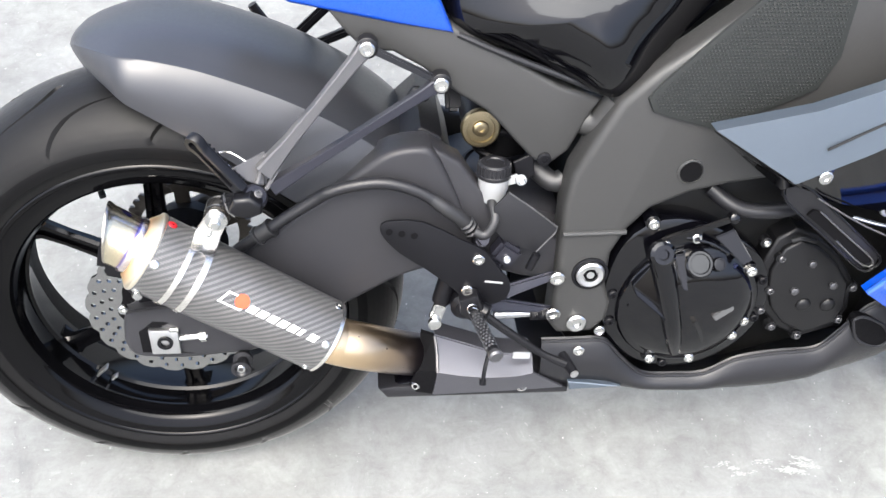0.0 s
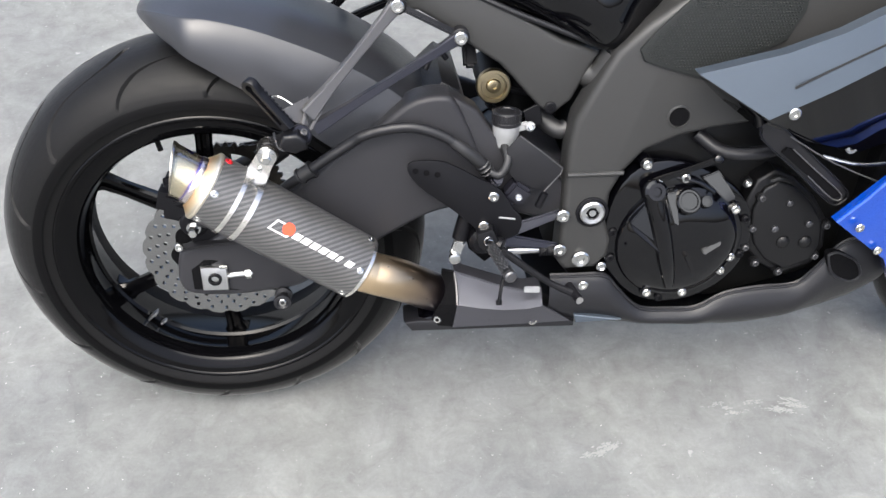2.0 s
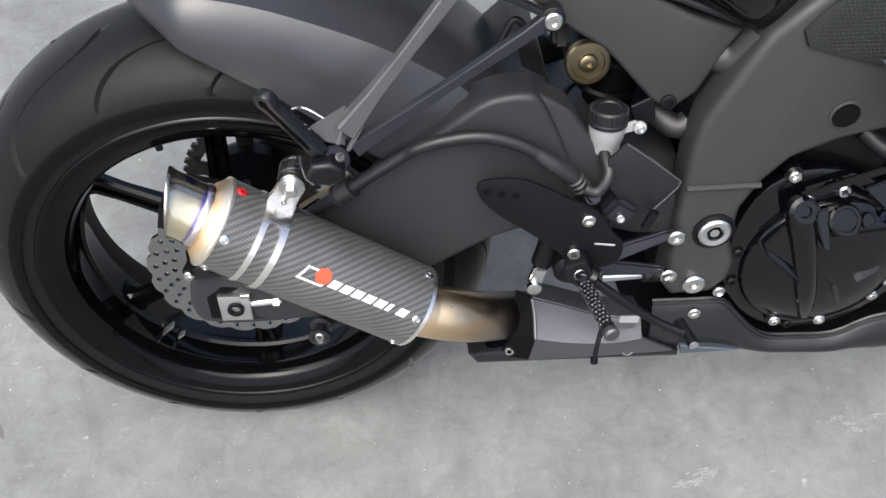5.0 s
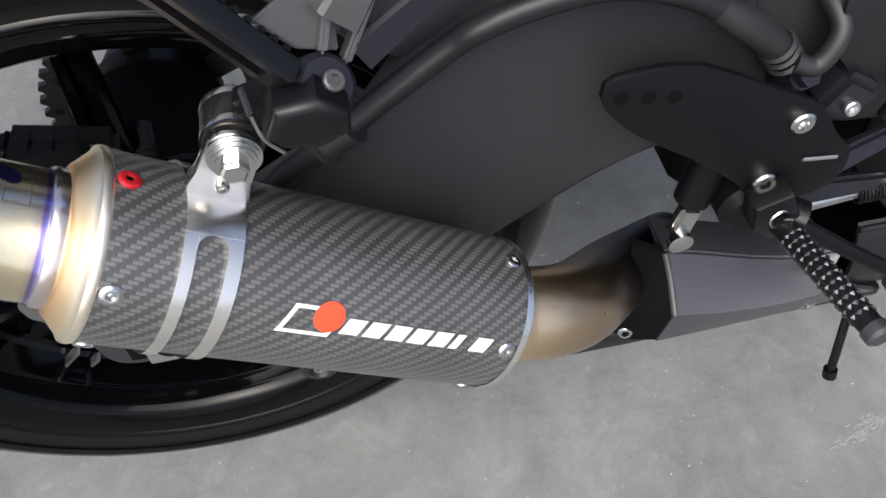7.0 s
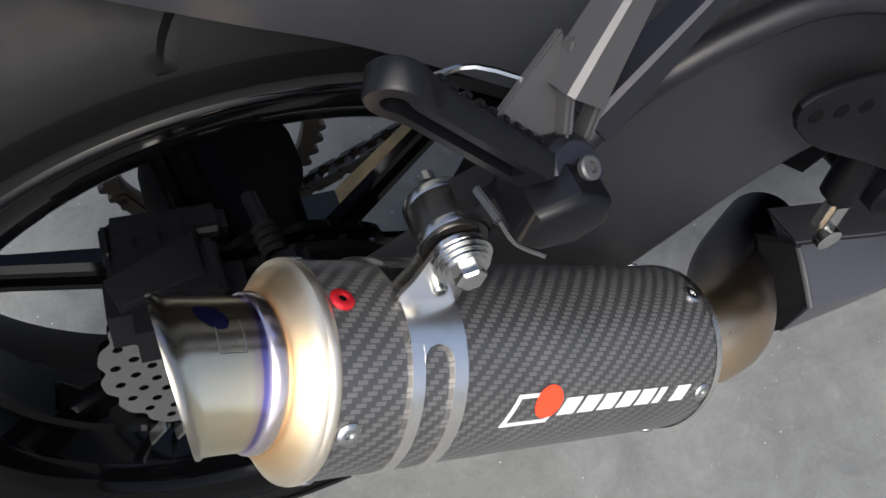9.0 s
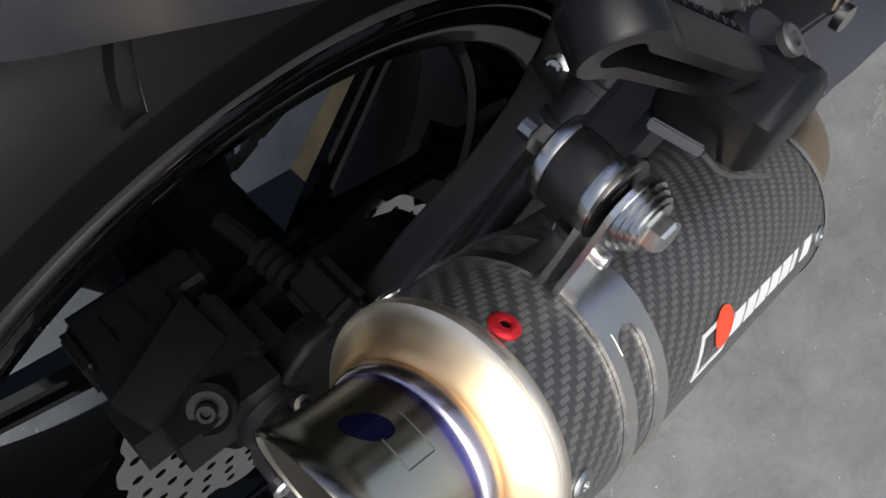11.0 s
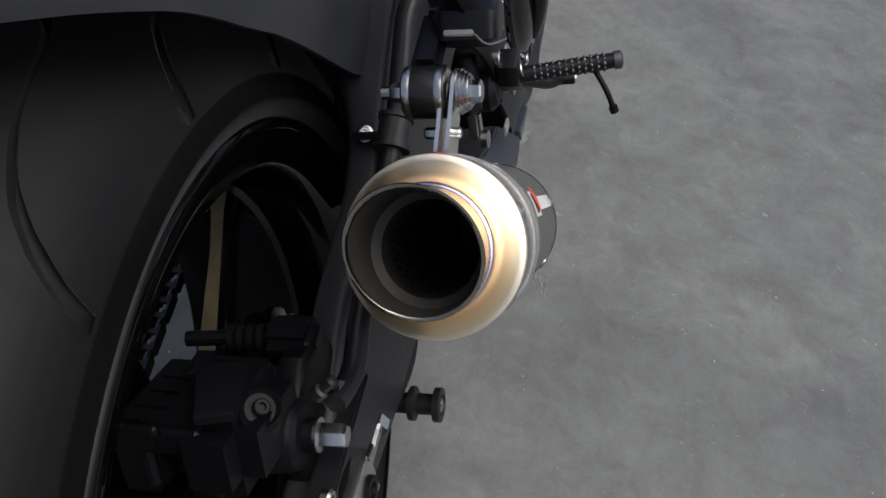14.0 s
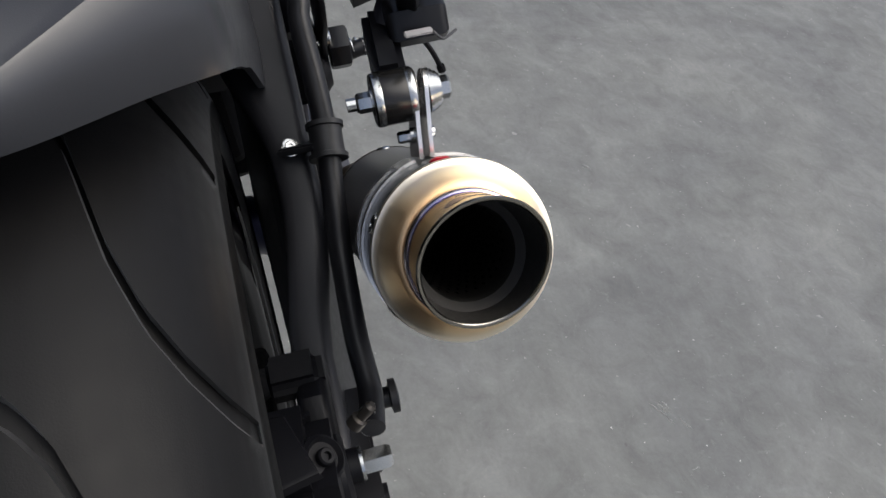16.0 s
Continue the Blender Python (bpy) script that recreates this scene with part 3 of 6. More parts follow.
def make_rear_wheel():
    rim = part("rear_wheel", rim_bm(0.235, 0.0895), RIM_BLACK, bike, "gloss black cast rear wheel")
    tyre = part("tyre", tyre_bm(0.318, 0.096, 0.226, 720), RUBBER, rim, "black road tyre with curved tread grooves")
    # inner sidewalls get the rubber with shade in its colour
    tyre.data.materials.append(SHADED_SIDEWALL)
    for f in tyre.data.polygons:
        if abs(f.center.y) > 0.0942 and math.hypot(f.center.x, f.center.z) < 0.262:
            f.material_index = 1
    for k in range(3):
        for side in (-1, 1):
            tip, root = radians(1 + 120 * k + 28.5 * side), radians(1 + 120 * k + 12 * side)
            spoke = part("spoke", spoke_bm(tip, 0.048, 0.203, root), RIM_BLACK, rim)
            if (k, side) == (0, 1):
                # this spoke's flanks are mottled tan, away from the hub
                spoke.data.materials.append(TAN_PAINT)
                foot = Vector((0.048 * math.cos(root), 0, 0.048 * math.sin(root)))
                along = (Vector((0.203 * math.cos(tip), 0, 0.203 * math.sin(tip))) - foot).normalized()
                for f in spoke.data.polygons:
                    off = (f.center - foot).cross(along)
                    if abs(f.normal.y) < 0.5 and abs(off.y) > 0.0105 and math.hypot(f.center.x, f.center.z) > 0.075:
                        f.material_index = 1
    part("hub", lathe([(-0.070, 0.028), (-0.070, 0.05), (-0.06, 0.058), (-0.04, 0.05), (0.04, 0.05), (0.06, 0.06), (0.085, 0.06), (0.085, 0.02), (-0.070, 0.02)], (0, 0, 0), (0, 1, 0), 40), DARK, rim)
    part("brake_disc", disc_bm(0.1135, 0.070, -0.0745, 0.005), DISC, rim, "drilled wave-edged steel brake disc")
    part("disc_carrier", lathe([(-0.074, 0.045), (-0.074, 0.074), (-0.070, 0.074), (-0.062, 0.045)], (0, 0, 0), (0, 1, 0), 40, closed=True), DARK, rim)
    part("balance_weight", join(block((-0.128, -0.038, -0.140), (0.028, 0.012, 0.003), (0, 47.5 - 90, 0), 0.001), block((-0.112, -0.038, -0.153), (0.012, 0.010, 0.003), (0, 54 - 90, 0), 0.001)), ALLOY, rim, "grey stick-on balance weight")
    part("valve", tube([(-0.082, -0.005, 0.178), (-0.070, -0.034, 0.158)], 0.0042, 8, 0), SOFT_RUBBER, rim)
    n = 41
    teeth = bmesh.new()
    sides = []
    for y in (0.108, 0.114):
        outer = [teeth.verts.new((r * math.cos(a), y, r * math.sin(a))) for r, a in [(0.088 + (0.006 if k % 4 in (0, 1) else 0.0), 2 * math.pi * k / (4 * n)) for k in range(4 * n)]]
        inner = [teeth.verts.new((0.074 * math.cos(2 * math.pi * k / (4 * n)), y, 0.074 * math.sin(2 * math.pi * k / (4 * n)))) for k in range(4 * n)]
        sides.append((outer, inner))
    for k in range(4 * n):
        q = (k + 1) % (4 * n)
        (a, b), (c, d) = sides
        for quad in ((a[k], a[q], b[q], b[k]), (c[k], d[k], d[q], c[q]), (a[k], c[k], c[q], a[q]), (b[k], b[q], d[q], d[k])):
            teeth.faces.new(quad)
    for k in range(5):
        a = radians(20 + 72 * k)
        teeth = join(teeth, bar((0.05 * math.cos(a), 0.110, 0.05 * math.sin(a)), (0.077 * math.cos(a), 0.110, 0.077 * math.sin(a)), 0.006, 0.022, (-math.sin(a), 0, math.cos(a)), 0.001))
    part("sprocket_carrier", lathe([(0.085, 0.02), (0.085, 0.055), (0.113, 0.055), (0.113, 0.02)], (0, 0, 0), (0, 1, 0), 32, closed=True), MATT_BLACK, rim)
    part("sprocket", teeth, CHAIN, rim, "dark toothed rear sprocket")
    rim.matrix_basis = Matrix.Translation((-0.0045, -0.0022, 0.0043)) @ pose(0, 0, 0, 2.5, 0, 2.5) @ Matrix.Scale(1.02, 4)
    return rim


make_rear_wheel()


def make_chain():
    """Drive chain on the far side: two runs and the turn round the rear sprocket."""
    r, y = 0.093, 0.111
    run = []
    front, fr = Vector((0.53, 0, 0.10)), 0.04
    top0, top1 = Vector((0.02, 0, r)), front + Vector((0, 0, fr))
    low0, low1 = Vector((0.0, 0, -r)), front - Vector((0, 0, fr))
    n = int((top1 - top0).length / 0.0159)
    for k in range(n):
        run.append((top0.lerp(top1, k / n), top0.lerp(top1, (k + 1) / n)))
    n = int((low1 - low0).length / 0.0159)
    for k in range(n):
        run.append((low1.lerp(low0, k / n), low1.lerp(low0, (k + 1) / n)))
    n = int(math.pi * r / 0.0159)
    for k in range(n):
        a, b = -math.pi / 2 - math.pi * k / n, -math.pi / 2 - math.pi * (k + 1) / n
        run.append((Vector((r * math.cos(a), 0, r * math.sin(a))), Vector((r * math.cos(b), 0, r * math.sin(b)))))

    def link_bm(wide):
        bm = bmesh.new()
        h = 0.00795
        out = []
        for k in range(20):
            a = 2 * math.pi * k / 20
            px = h * (1 if math.cos(a) > 0 else -1) * (1 if abs(math.cos(a)) > 0.01 else 0)
            waist = 0.0070 if abs(math.cos(a)) > 0.35 else 0.0056
            out.append((px + waist * math.cos(a), waist * math.sin(a)))
        b1 = prism(out, -wide, -wide + 0.002, 0)
        b2 = prism(out, wide - 0.002, wide, 0)
        bm.free()
        rollers = lathe([(-wide, 0), (-wide, 0.004), (wide, 0.004), (wide, 0)], (h, 0, 0), (0, 1, 0), 8)
        return join(b1, b2, rollers)

    chain = new("chain")
    chain.parent = bike
    tagged(chain, "dark oily drive chain")
    first = {}
    for k, (a, b) in enumerate(run):
        d = b - a
        m = Matrix.Translation((a + b) / 2 + Vector((0, y, 0))) @ Matrix.Rotation(-math.atan2(d.z, d.x), 4, "Y")
        if k % 2 not in first:
            first[k % 2] = part("chain_link", link_bm(0.0085 if k % 2 else 0.0062), CHAIN, chain)
            first[k % 2].matrix_basis = m
        else:
            again(first[k % 2], m)


make_chain()


# ---------- swingarm ----------
def make_swingarm():
    outline = [(-0.055, 0.012), (-0.045, 0.042), (-0.01, 0.055), (0.05, 0.093), (0.11, 0.140), (0.153, 0.169), (0.185, 0.197), (0.219, 0.219), (0.258, 0.252), (0.296, 0.278), (0.338, 0.283), (0.352, 0.270), (0.360, 0.255), (0.372, 0.228), (0.386, 0.192), (0.398, 0.155), (0.400, 0.128), (0.388, 0.116), (0.362, 0.114), (0.332, 0.108), (0.302, 0.096), (0.270, 0.077), (0.226, 0.050), (0.185, 0.024), (0.144, -0.002), (0.111, -0.020), (0.042, -0.038), (-0.035, -0.036), (-0.055, -0.018)]
    bm = prism(outline, -0.136, -0.110, 0.008, 4, 3)
    for v in bm.verts:
        f = min(1.0, max(0.0, (v.co.x - 0.05) / 0.08))
        inside = v.co.y > -0.12
        v.co.y -= 0.0145 * f * f * (3 - 2 * f)
        if inside:
            g = min(1.0, max(0.0, (v.co.x - 0.15) / 0.08))
            v.co.y += 0.026 * g * g * (3 - 2 * g)
    arm = part("swingarm", bm, SWING, bike, "satin black alloy swingarm")
    part("pivot_section", prism([(0.325, 0.270), (0.345, 0.279), (0.380, 0.258), (0.42, 0.20), (0.50, 0.155), (0.55, 0.12), (0.55, 0.08), (0.47, 0.088), (0.40, 0.11), (0.36, 0.119), (0.33, 0.14)], -0.139, -0.100, 0.006, 3), SWING, arm)
    part("far_arm", prism([(-0.055, 0.012), (-0.045, 0.042), (0.0, 0.055), (0.10, 0.12), (0.20, 0.18), (0.30, 0.22), (0.40, 0.20), (0.50, 0.15), (0.50, 0.10), (0.36, 0.17), (0.30, 0.18), (0.20, 0.13), (0.10, 0.07), (0.03, 0.015), (-0.04, -0.02)], 0.125, 0.150, 0.010, 3, 3), SWING, arm)
    part("cross_brace", prism([(0.36, 0.09), (0.52, 0.07), (0.52, 0.16), (0.42, 0.19), (0.36, 0.17)], -0.101, 0.101, 0.01, 2), SWING, arm)
    # axle end and chain adjuster
    # black plate laid on the arm: the recess's shade as colour
    part("axle_recess_shade", prism([(-0.035, -0.024), (0.03, -0.028), (0.085, -0.022), (0.085, 0.012), (0.04, 0.03), (-0.015, 0.028), (-0.035, 0.01)], -0.139, -0.134, 0.003, 2), DARK, arm)
    part("axle_block", prism([(-0.020, -0.021), (0.018, -0.021), (0.018, 0.019), (-0.020, 0.019)], -0.147, -0.137, 0.0025, 2), ALLOY, arm, "square bright alloy axle block")
    part("axle_end", lathe([(0, 0.010), (0.004, 0.010), (0.004, 0.006), (-0.001, 0.005), (-0.001, 0)], (0, -0.1465, 0), (0, -1, 0), 24), MATT_BLACK, arm)
    part("adjuster_screw", join(tube([(0.018, -0.141, 0.002), (0.055, -0.141, 0.006)], 0.0045, 10, 0), lathe([(0, 0), (0, 0.0085), (0.008, 0.0085), (0.008, 0)], (0.045, -0.141, 0.005), (1, 0, 0.1), 6)), STEEL, arm)
    part("adjuster_mark", block((0.014, -0.1485, 0.021), (0.012, 0.003, 0.006), (0, 0, 0), 0.001), STEEL, arm)
    part("end_plate", bar((0.045, -0.139, 0.062), (-0.045, -0.139, 0.05), 0.006, 0.018, (0, 1, 0), 0.002), SATIN_BLACK, arm)
    screw("plate_screw", (-0.045, -0.143, 0.055), (0, -1, 0), 0.0065, 0.006, arm)
    # paddock-stand bobbin
    part("bobbin", lathe([(0, 0.008), (0.012, 0.008), (0.012, 0.013), (0.016, 0.013), (0.018, 0.008), (0.030, 0.008), (0.031, 0.013), (0.036, 0.013), (0.037, 0.009), (0.034, 0.006), (0.034, 0)], (0.098, -0.136, -0.030), (0, -1, 0), 28), SATIN_BLACK, arm, "black paddock-stand bobbin")
    screw("bobbin_screw", (0.098, -0.168, -0.030), (0, -1, 0), 0.006, 0.004, arm)
    # washer and screw that hold the brake hose clip on the arm's upper edge
    part("clip_washer", lathe([(0.0, 0.0058), (0.0012, 0.0058), (0.0016, 0.0046), (0.0016, 0)], (0.1545, -0.1376, 0.1725), (-0.6, -0.15, 0.77), 24), STEEL, arm)
    screw("clip_screw", (0.1535, -0.1379, 0.1738), (-0.6, -0.15, 0.77), 0.0036, 0.0032, arm)
    # dark linkage seen under the arm
    part("linkage", prism([(0.376, 0.075), (0.40, 0.105), (0.45, 0.10), (0.455, 0.01), (0.41, -0.025), (0.384, 0.0)], -0.085, -0.02, 0.006, 2), DARK, arm)
    return arm


make_swingarm()


def make_hugger():
    """Mudguard shell over the tyre: crown, ridge and a deep skirt each side, closing to a rounded rear lip."""

    def along(table, v):
        """Smooth reading between (place, value) pairs."""
        if v <= table[0][0]:
            return table[0][1]
        for k in range(len(table) - 1):
            (a, p), (b, q) = table[k], table[k + 1]
            if v <= b:
                o = table[k - 1] if k else (2 * a - b, 2 * p - q)
                e = table[k + 2] if k + 2 < len(table) else (2 * b - a, 2 * q - p)
                m0, m1 = (q - o[1]) / (b - o[0]) * (b - a), (e[1] - p) / (e[0] - a) * (b - a)
                t = (v - a) / (b - a)
                return p * (1 + 2 * t) * (1 - t) ** 2 + m0 * t * (1 - t) ** 2 + q * t * t * (3 - 2 * t) + m1 * t * t * (t - 1)
        return table[-1][1]

    low = [(34, 0.335), (39.4, 0.296), (45.3, 0.275), (53, 0.270), (63.8, 0.277), (75, 0.293), (80, 0.302), (85, 0.315), (90.4, 0.331), (94.2, 0.342), (97.2, 0.350), (99.4, 0.357), (102.3, 0.369), (103, 0.372)]
    wide = [(33, 0.131), (80, 0.131), (86, 0.1305), (90.4, 0.126), (94.2, 0.104), (97.2, 0.083), (99.4, 0.065), (102.3, 0.030), (103, 0.006)]
    crease = [(33, 0.398), (45, 0.388), (52.4, 0.381), (58.4, 0.3768), (69, 0.3730), (79, 0.3760), (87.4, 0.3800), (95, 0.3795), (100, 0.3775), (103, 0.3725)]
    crown = [(33, 0.411), (45, 0.403), (60, 0.395), (78, 0.393), (88, 0.3935), (95, 0.3915), (100, 0.3855), (102, 0.379), (103, 0.373)]
    bm = bmesh.new()
    loops = []
    columns = [(0.0, 1.0), (0.20, 1.012), (0.45, 1.006), (0.72, 0.975), (0.95, 0.915), (0.985, 0.898), (1.0, 0.872), (1.04, 0.838), (1.30, 0.70), (1.55, 0.535), (1.75, 0.38), (1.9, 0.23), (2.0, 0.0)]
    n = 64
    for k in range(n + 1):
        t = 103.0 - 69.5 * (k / n) ** 1.5
        rl, ridge, top, y0 = along(low, t), along(crease, t), along(crown, t), along(wide, t)
        half = []
        for u, y in columns:
            r = rl + (ridge - rl) * u if u <= 1 else ridge + (top - ridge) * math.sin((u - 1) * math.pi / 2)
            half.append((r, -y * y0, radians(t)))
        outer = half + [(r, -y, a) for r, y, a in reversed(half[:-1])]
        inner = [(r - 0.004 if i not in (0, len(outer) - 1) else r, y * 0.972, a) for i, (r, y, a) in enumerate(outer)]
        loops.append([Vector((r * math.cos(a), y, r * math.sin(a))) for r, y, a in outer + list(reversed(inner))])
    rings(bm, loops)
    hug = part("hugger", bm, HUGGER, bike, "satin black rear hugger mudguard", 28)
    part("hugger_front", prism([(0.30, 0.25), (0.335, 0.283), (0.362, 0.268), (0.380, 0.215), (0.35, 0.215)], -0.09, 0.09, 0.008, 2), SATIN_BLACK, hug)
    part("clip_tab", tube([(0.315, -0.05, 0.285), (0.33, -0.05, 0.315), (0.345, -0.05, 0.30)], 0.004, 8), SATIN_BLACK, hug)
    return hug


make_hugger()


# ---------- exhaust ----------
CAN_AXIS = Vector((0.8139, 0.0442, -0.5810)).normalized()
CAN_AT = Vector((0.0930, -0.2105, 0.1370))
CAN_R = 0.0468
CAN_S, CAN_U, _ = basis(CAN_AXIS)


def on_can(s, deg, r=CAN_R):
    """A place on the silencer: s along it, deg up from its outer side."""
    a = radians(180 - deg)
    return CAN_AT + CAN_AXIS * s + r * (math.cos(a) * CAN_S + math.sin(a) * CAN_U)


def can_sheet(cells, r0, r1):
    """A curved patch of the silencer's skin from quads of (s, deg)."""
    bm = bmesh.new()
    for quad in cells:
        n = 6
        (s0, d0), (s1, d1), (s2, d2), (s3, d3) = quad
        top, bot = [], []
        for i in range(n + 1):
            f = i / n
            ra, rb = [], []
            for j in range(n + 1):
                g = j / n
                s = (s0 * (1 - g) + s1 * g) * (1 - f) + (s3 * (1 - g) + s2 * g) * f
                d = (d0 * (1 - g) + d1 * g) * (1 - f) + (d3 * (1 - g) + d2 * g) * f
                ra.append(bm.verts.new(on_can(s, d, r1)))
                rb.append(bm.verts.new(on_can(s, d, r0)))
            top.append(ra)
            bot.append(rb)
        for i in range(n):
            for j in range(n):
                bm.faces.new((top[i][j], top[i][j + 1], top[i + 1][j + 1], top[i + 1][j]))
        edge = [(0, j) for j in range(n)] + [(i, n) for i in range(n)] + [(n, j) for j in range(n, 0, -1)] + [(i, 0) for i in range(n, 0, -1)]
        for p, q in zip(edge, edge[1:] + edge[:1]):
            bm.faces.new((top[p[0]][p[1]], bot[p[0]][p[1]], bot[q[0]][q[1]], top[q[0]][q[1]]))
    return bm


def make_exhaust():
    # carbon sleeve, with the weave laid out in metres
    bm = lathe([(-0.0915, CAN_R - 0.002), (-0.0910, CAN_R), (0.1440, CAN_R), (0.1450, CAN_R - 0.002)], CAN_AT, CAN_AXIS, 96, uv=True)
    layer = bm.loops.layers.uv.active
    for f in bm.faces:
        for loop in f.loops:
            u, v = loop[layer].uv
            loop[layer].uv = (u * 0.2395, v * 2 * math.pi * CAN_R)
    can = part("silencer", bm, CARBON, bike, "round carbon fibre exhaust silencer", 60)
    # rear end cap, tip, inner wall
    part("end_cap", lathe([(-0.0870, CAN_R - 0.003), (-0.0888, CAN_R + 0.0004), (-0.0904, CAN_R + 0.0009), (-0.0922, CAN_R + 0.0009), (-0.0936, CAN_R + 0.0004), (-0.0942, CAN_R - 0.0016), (-0.0958, CAN_R - 0.0032), (-0.0985, 0.0406), (-0.1008, 0.0380), (-0.1024, 0.0365), (-0.1031, 0.0352), (-0.1036, 0.0341), (-0.1038, 0.0330)], CAN_AT, CAN_AXIS, 80, uv=True), TITAN_CAP, can, "golden heat-tinted end cap", 50)

    def slashed(bm):
        """Cuts the open end at a slant, longer at the top and inner side."""
        for v in bm.verts:
            d = v.co - CAN_AT
            h = d.dot(CAN_AXIS)
            f = min(1.0, max(0.0, (-0.112 - h) / 0.026))
            v.co += CAN_AXIS * f * (-0.030 * d.dot(CAN_S) - 0.450 * d.dot(CAN_U))
        return bm

    part("tip", slashed(lathe([(-0.1362, 0.0304), (-0.1370, 0.0305), (-0.1382, 0.0312), (-0.1383, 0.0324), (-0.1374, 0.0330), (-0.1352, 0.0328), (-0.1340, 0.0319), (-0.1310, 0.0317), (-0.1240, 0.0316), (-0.1120, 0.0317), (-0.1106, 0.0319), (-0.1102, 0.0327), (-0.1092, 0.0333), (-0.1070, 0.0336), (-0.1046, 0.0337), (-0.1034, 0.0335), (-0.1020, 0.0339), (-0.1005, 0.0350)], CAN_AT, CAN_AXIS, 80, uv=True)), TITAN_TIP, can, "slant-cut titanium exhaust tip with blue heat bands", 50)
    spot = bmesh.new()
    rows = []
    for q in range(5):
        rows.append([spot.verts.new(on_can(-0.1300 + 0.0062 * q / 4 * math.cos(t), 100 + (11 * math.sin(t) - 5 * math.cos(t)) * q / 4, 0.03175)) for t in [2 * math.pi * k / 24 for k in range(24)]])
    for a, b in zip(rows, rows[1:]):
        for k in range(24):
            spot.faces.new((a[k], a[(k + 1) % 24], b[(k + 1) % 24], b[k]))
    bmesh.ops.remove_doubles(spot, verts=spot.verts, dist=2e-5)
    part("heat_spot", spot, HEAT_BLUE, can, "blue heat-stained spot")
    for ends in (((-0.1300, 90), (-0.1300, 70)), ((-0.1195, 96), (-0.1195, 70)), ((-0.1300, 70), (-0.1195, 70))):
        (s0, d0), (s1, d1) = ends
        part("etched_line", tube([on_can(s0 + (s1 - s0) * k / 6, d0 + (d1 - d0) * k / 6, 0.0317) for k in range(7)], 0.00022, 6, 0), KNURL, can, "thin dark etched line")
    part("tip_bore", slashed(lathe([(-0.1364, 0.0304), (-0.1200, 0.0298), (-0.1040, 0.0292), (-0.1025, 0.0275), (-0.1000, 0.0250), (-0.0940, 0.0247)], CAN_AT, CAN_AXIS, 64)), SOOT_IN, can, "sooty bore of the tip")
    core = bmesh.new()
    grid = []
    rows, cols = 44, 120
    for i in range(rows + 1):
        grid.append([core.verts.new(CAN_AT + CAN_AXIS * (-0.094 + 0.22 * i / rows) + 0.0247 * (math.cos(2 * math.pi * k / cols) * CAN_S + math.sin(2 * math.pi * k / cols) * CAN_U)) for k in range(cols)])
    for i in range(rows):
        for k in range(cols):
            if i > 2 and (i % 2 == 1) and ((k + (i // 2) % 2 * 2) % 4 == 0) and i < 26:
                continue
            core.faces.new((grid[i][k], grid[i][(k + 1) % cols], grid[i + 1][(k + 1) % cols], grid[i + 1][k]))
    core.faces.new(grid[-1])
    part("perforated_core", core, SOOT_CORE, can, "perforated steel core")
    part("core_backing", lathe([(-0.092, 0.029), (0.12, 0.029)], CAN_AT, CAN_AXIS, 40), DARK, can)
    part("front_ring", lathe([(0.1430, CAN_R + 0.0006), (0.1475, CAN_R + 0.0006), (0.1500, CAN_R - 0.003), (0.1540, 0.036), (0.1540, 0.028)], CAN_AT, CAN_AXIS, 72), STAINLESS, can, "polished steel front ring", 50)
    # rivets round both ends
    for s in (-0.0825, 0.1365):
        for d in (-38, 22, 90, 150, 210, 270):
            red = s < 0 and d == 90
            c = on_can(s, d)
            n = (c - (CAN_AT + CAN_AXIS * s)).normalized()
            part("rivet", lathe([(-0.001, 0.0054), (0.0005, 0.0054), (0.0014, 0.0044), (0.0017, 0.0030), (0.0015, 0.0020), (0.0004, 0.0017), (0.0004, 0)], c, n, 20), RED_ANODISED if red else STEEL, can, "red rivet" if red else "")
            # the red rivet's black core paints the shade in its recess
            part("rivet_core", lathe([(0.0005, 0.0017), (0.0007, 0.0014), (0.0007, 0)], c, n, 12), DARK if red else STEEL, can)
    # twin strap and its clamp plates
    for s0, s1 in ((-0.0572, -0.0510), (-0.0362, -0.0290)):
        part("strap", lathe([(s0, CAN_R + 0.0002), (s0, CAN_R + 0.0018), (s1, CAN_R + 0.0018), (s1, CAN_R + 0.0002)], CAN_AT, CAN_AXIS, 72, closed=True, arc=(112, 432)), STAINLESS, can, "brushed steel strap")
    part("strap_plate", can_sheet([((-0.0572, 64), (-0.0290, 64), (-0.0290, 88), (-0.0572, 88)), ((-0.0572, 100), (-0.0290, 100), (-0.0290, 112), (-0.0572, 112))], CAN_R + 0.0003, CAN_R + 0.0021), STAINLESS, can)
    gap, mid_s = 0.0074, -0.0436
    fillet = []
    for k in range(6):
        x0, x1 = gap * k / 6, gap * (k + 1) / 6
        wide = [math.sqrt(max(0.0, gap**2 - (gap - x) ** 2)) for x in (x0, x1)]
        d0, d1 = 64 - math.degrees(x0 / CAN_R), 64 - math.degrees(x1 / CAN_R)
        fillet.append(((mid_s - gap, d0), (mid_s - wide[0], d0), (mid_s - wide[1], d1), (mid_s - gap, d1)))
        fillet.append(((mid_s + wide[0], d0), (mid_s + gap, d0), (mid_s + gap, d1), (mid_s + wide[1], d1)))
    part("slot_fillet", can_sheet(fillet, CAN_R + 0.0003, CAN_R + 0.0019), STAINLESS, can)
    base = on_can(-0.0431, 92, CAN_R + 0.001)
    top = Vector((0.102, -0.213, 0.232))
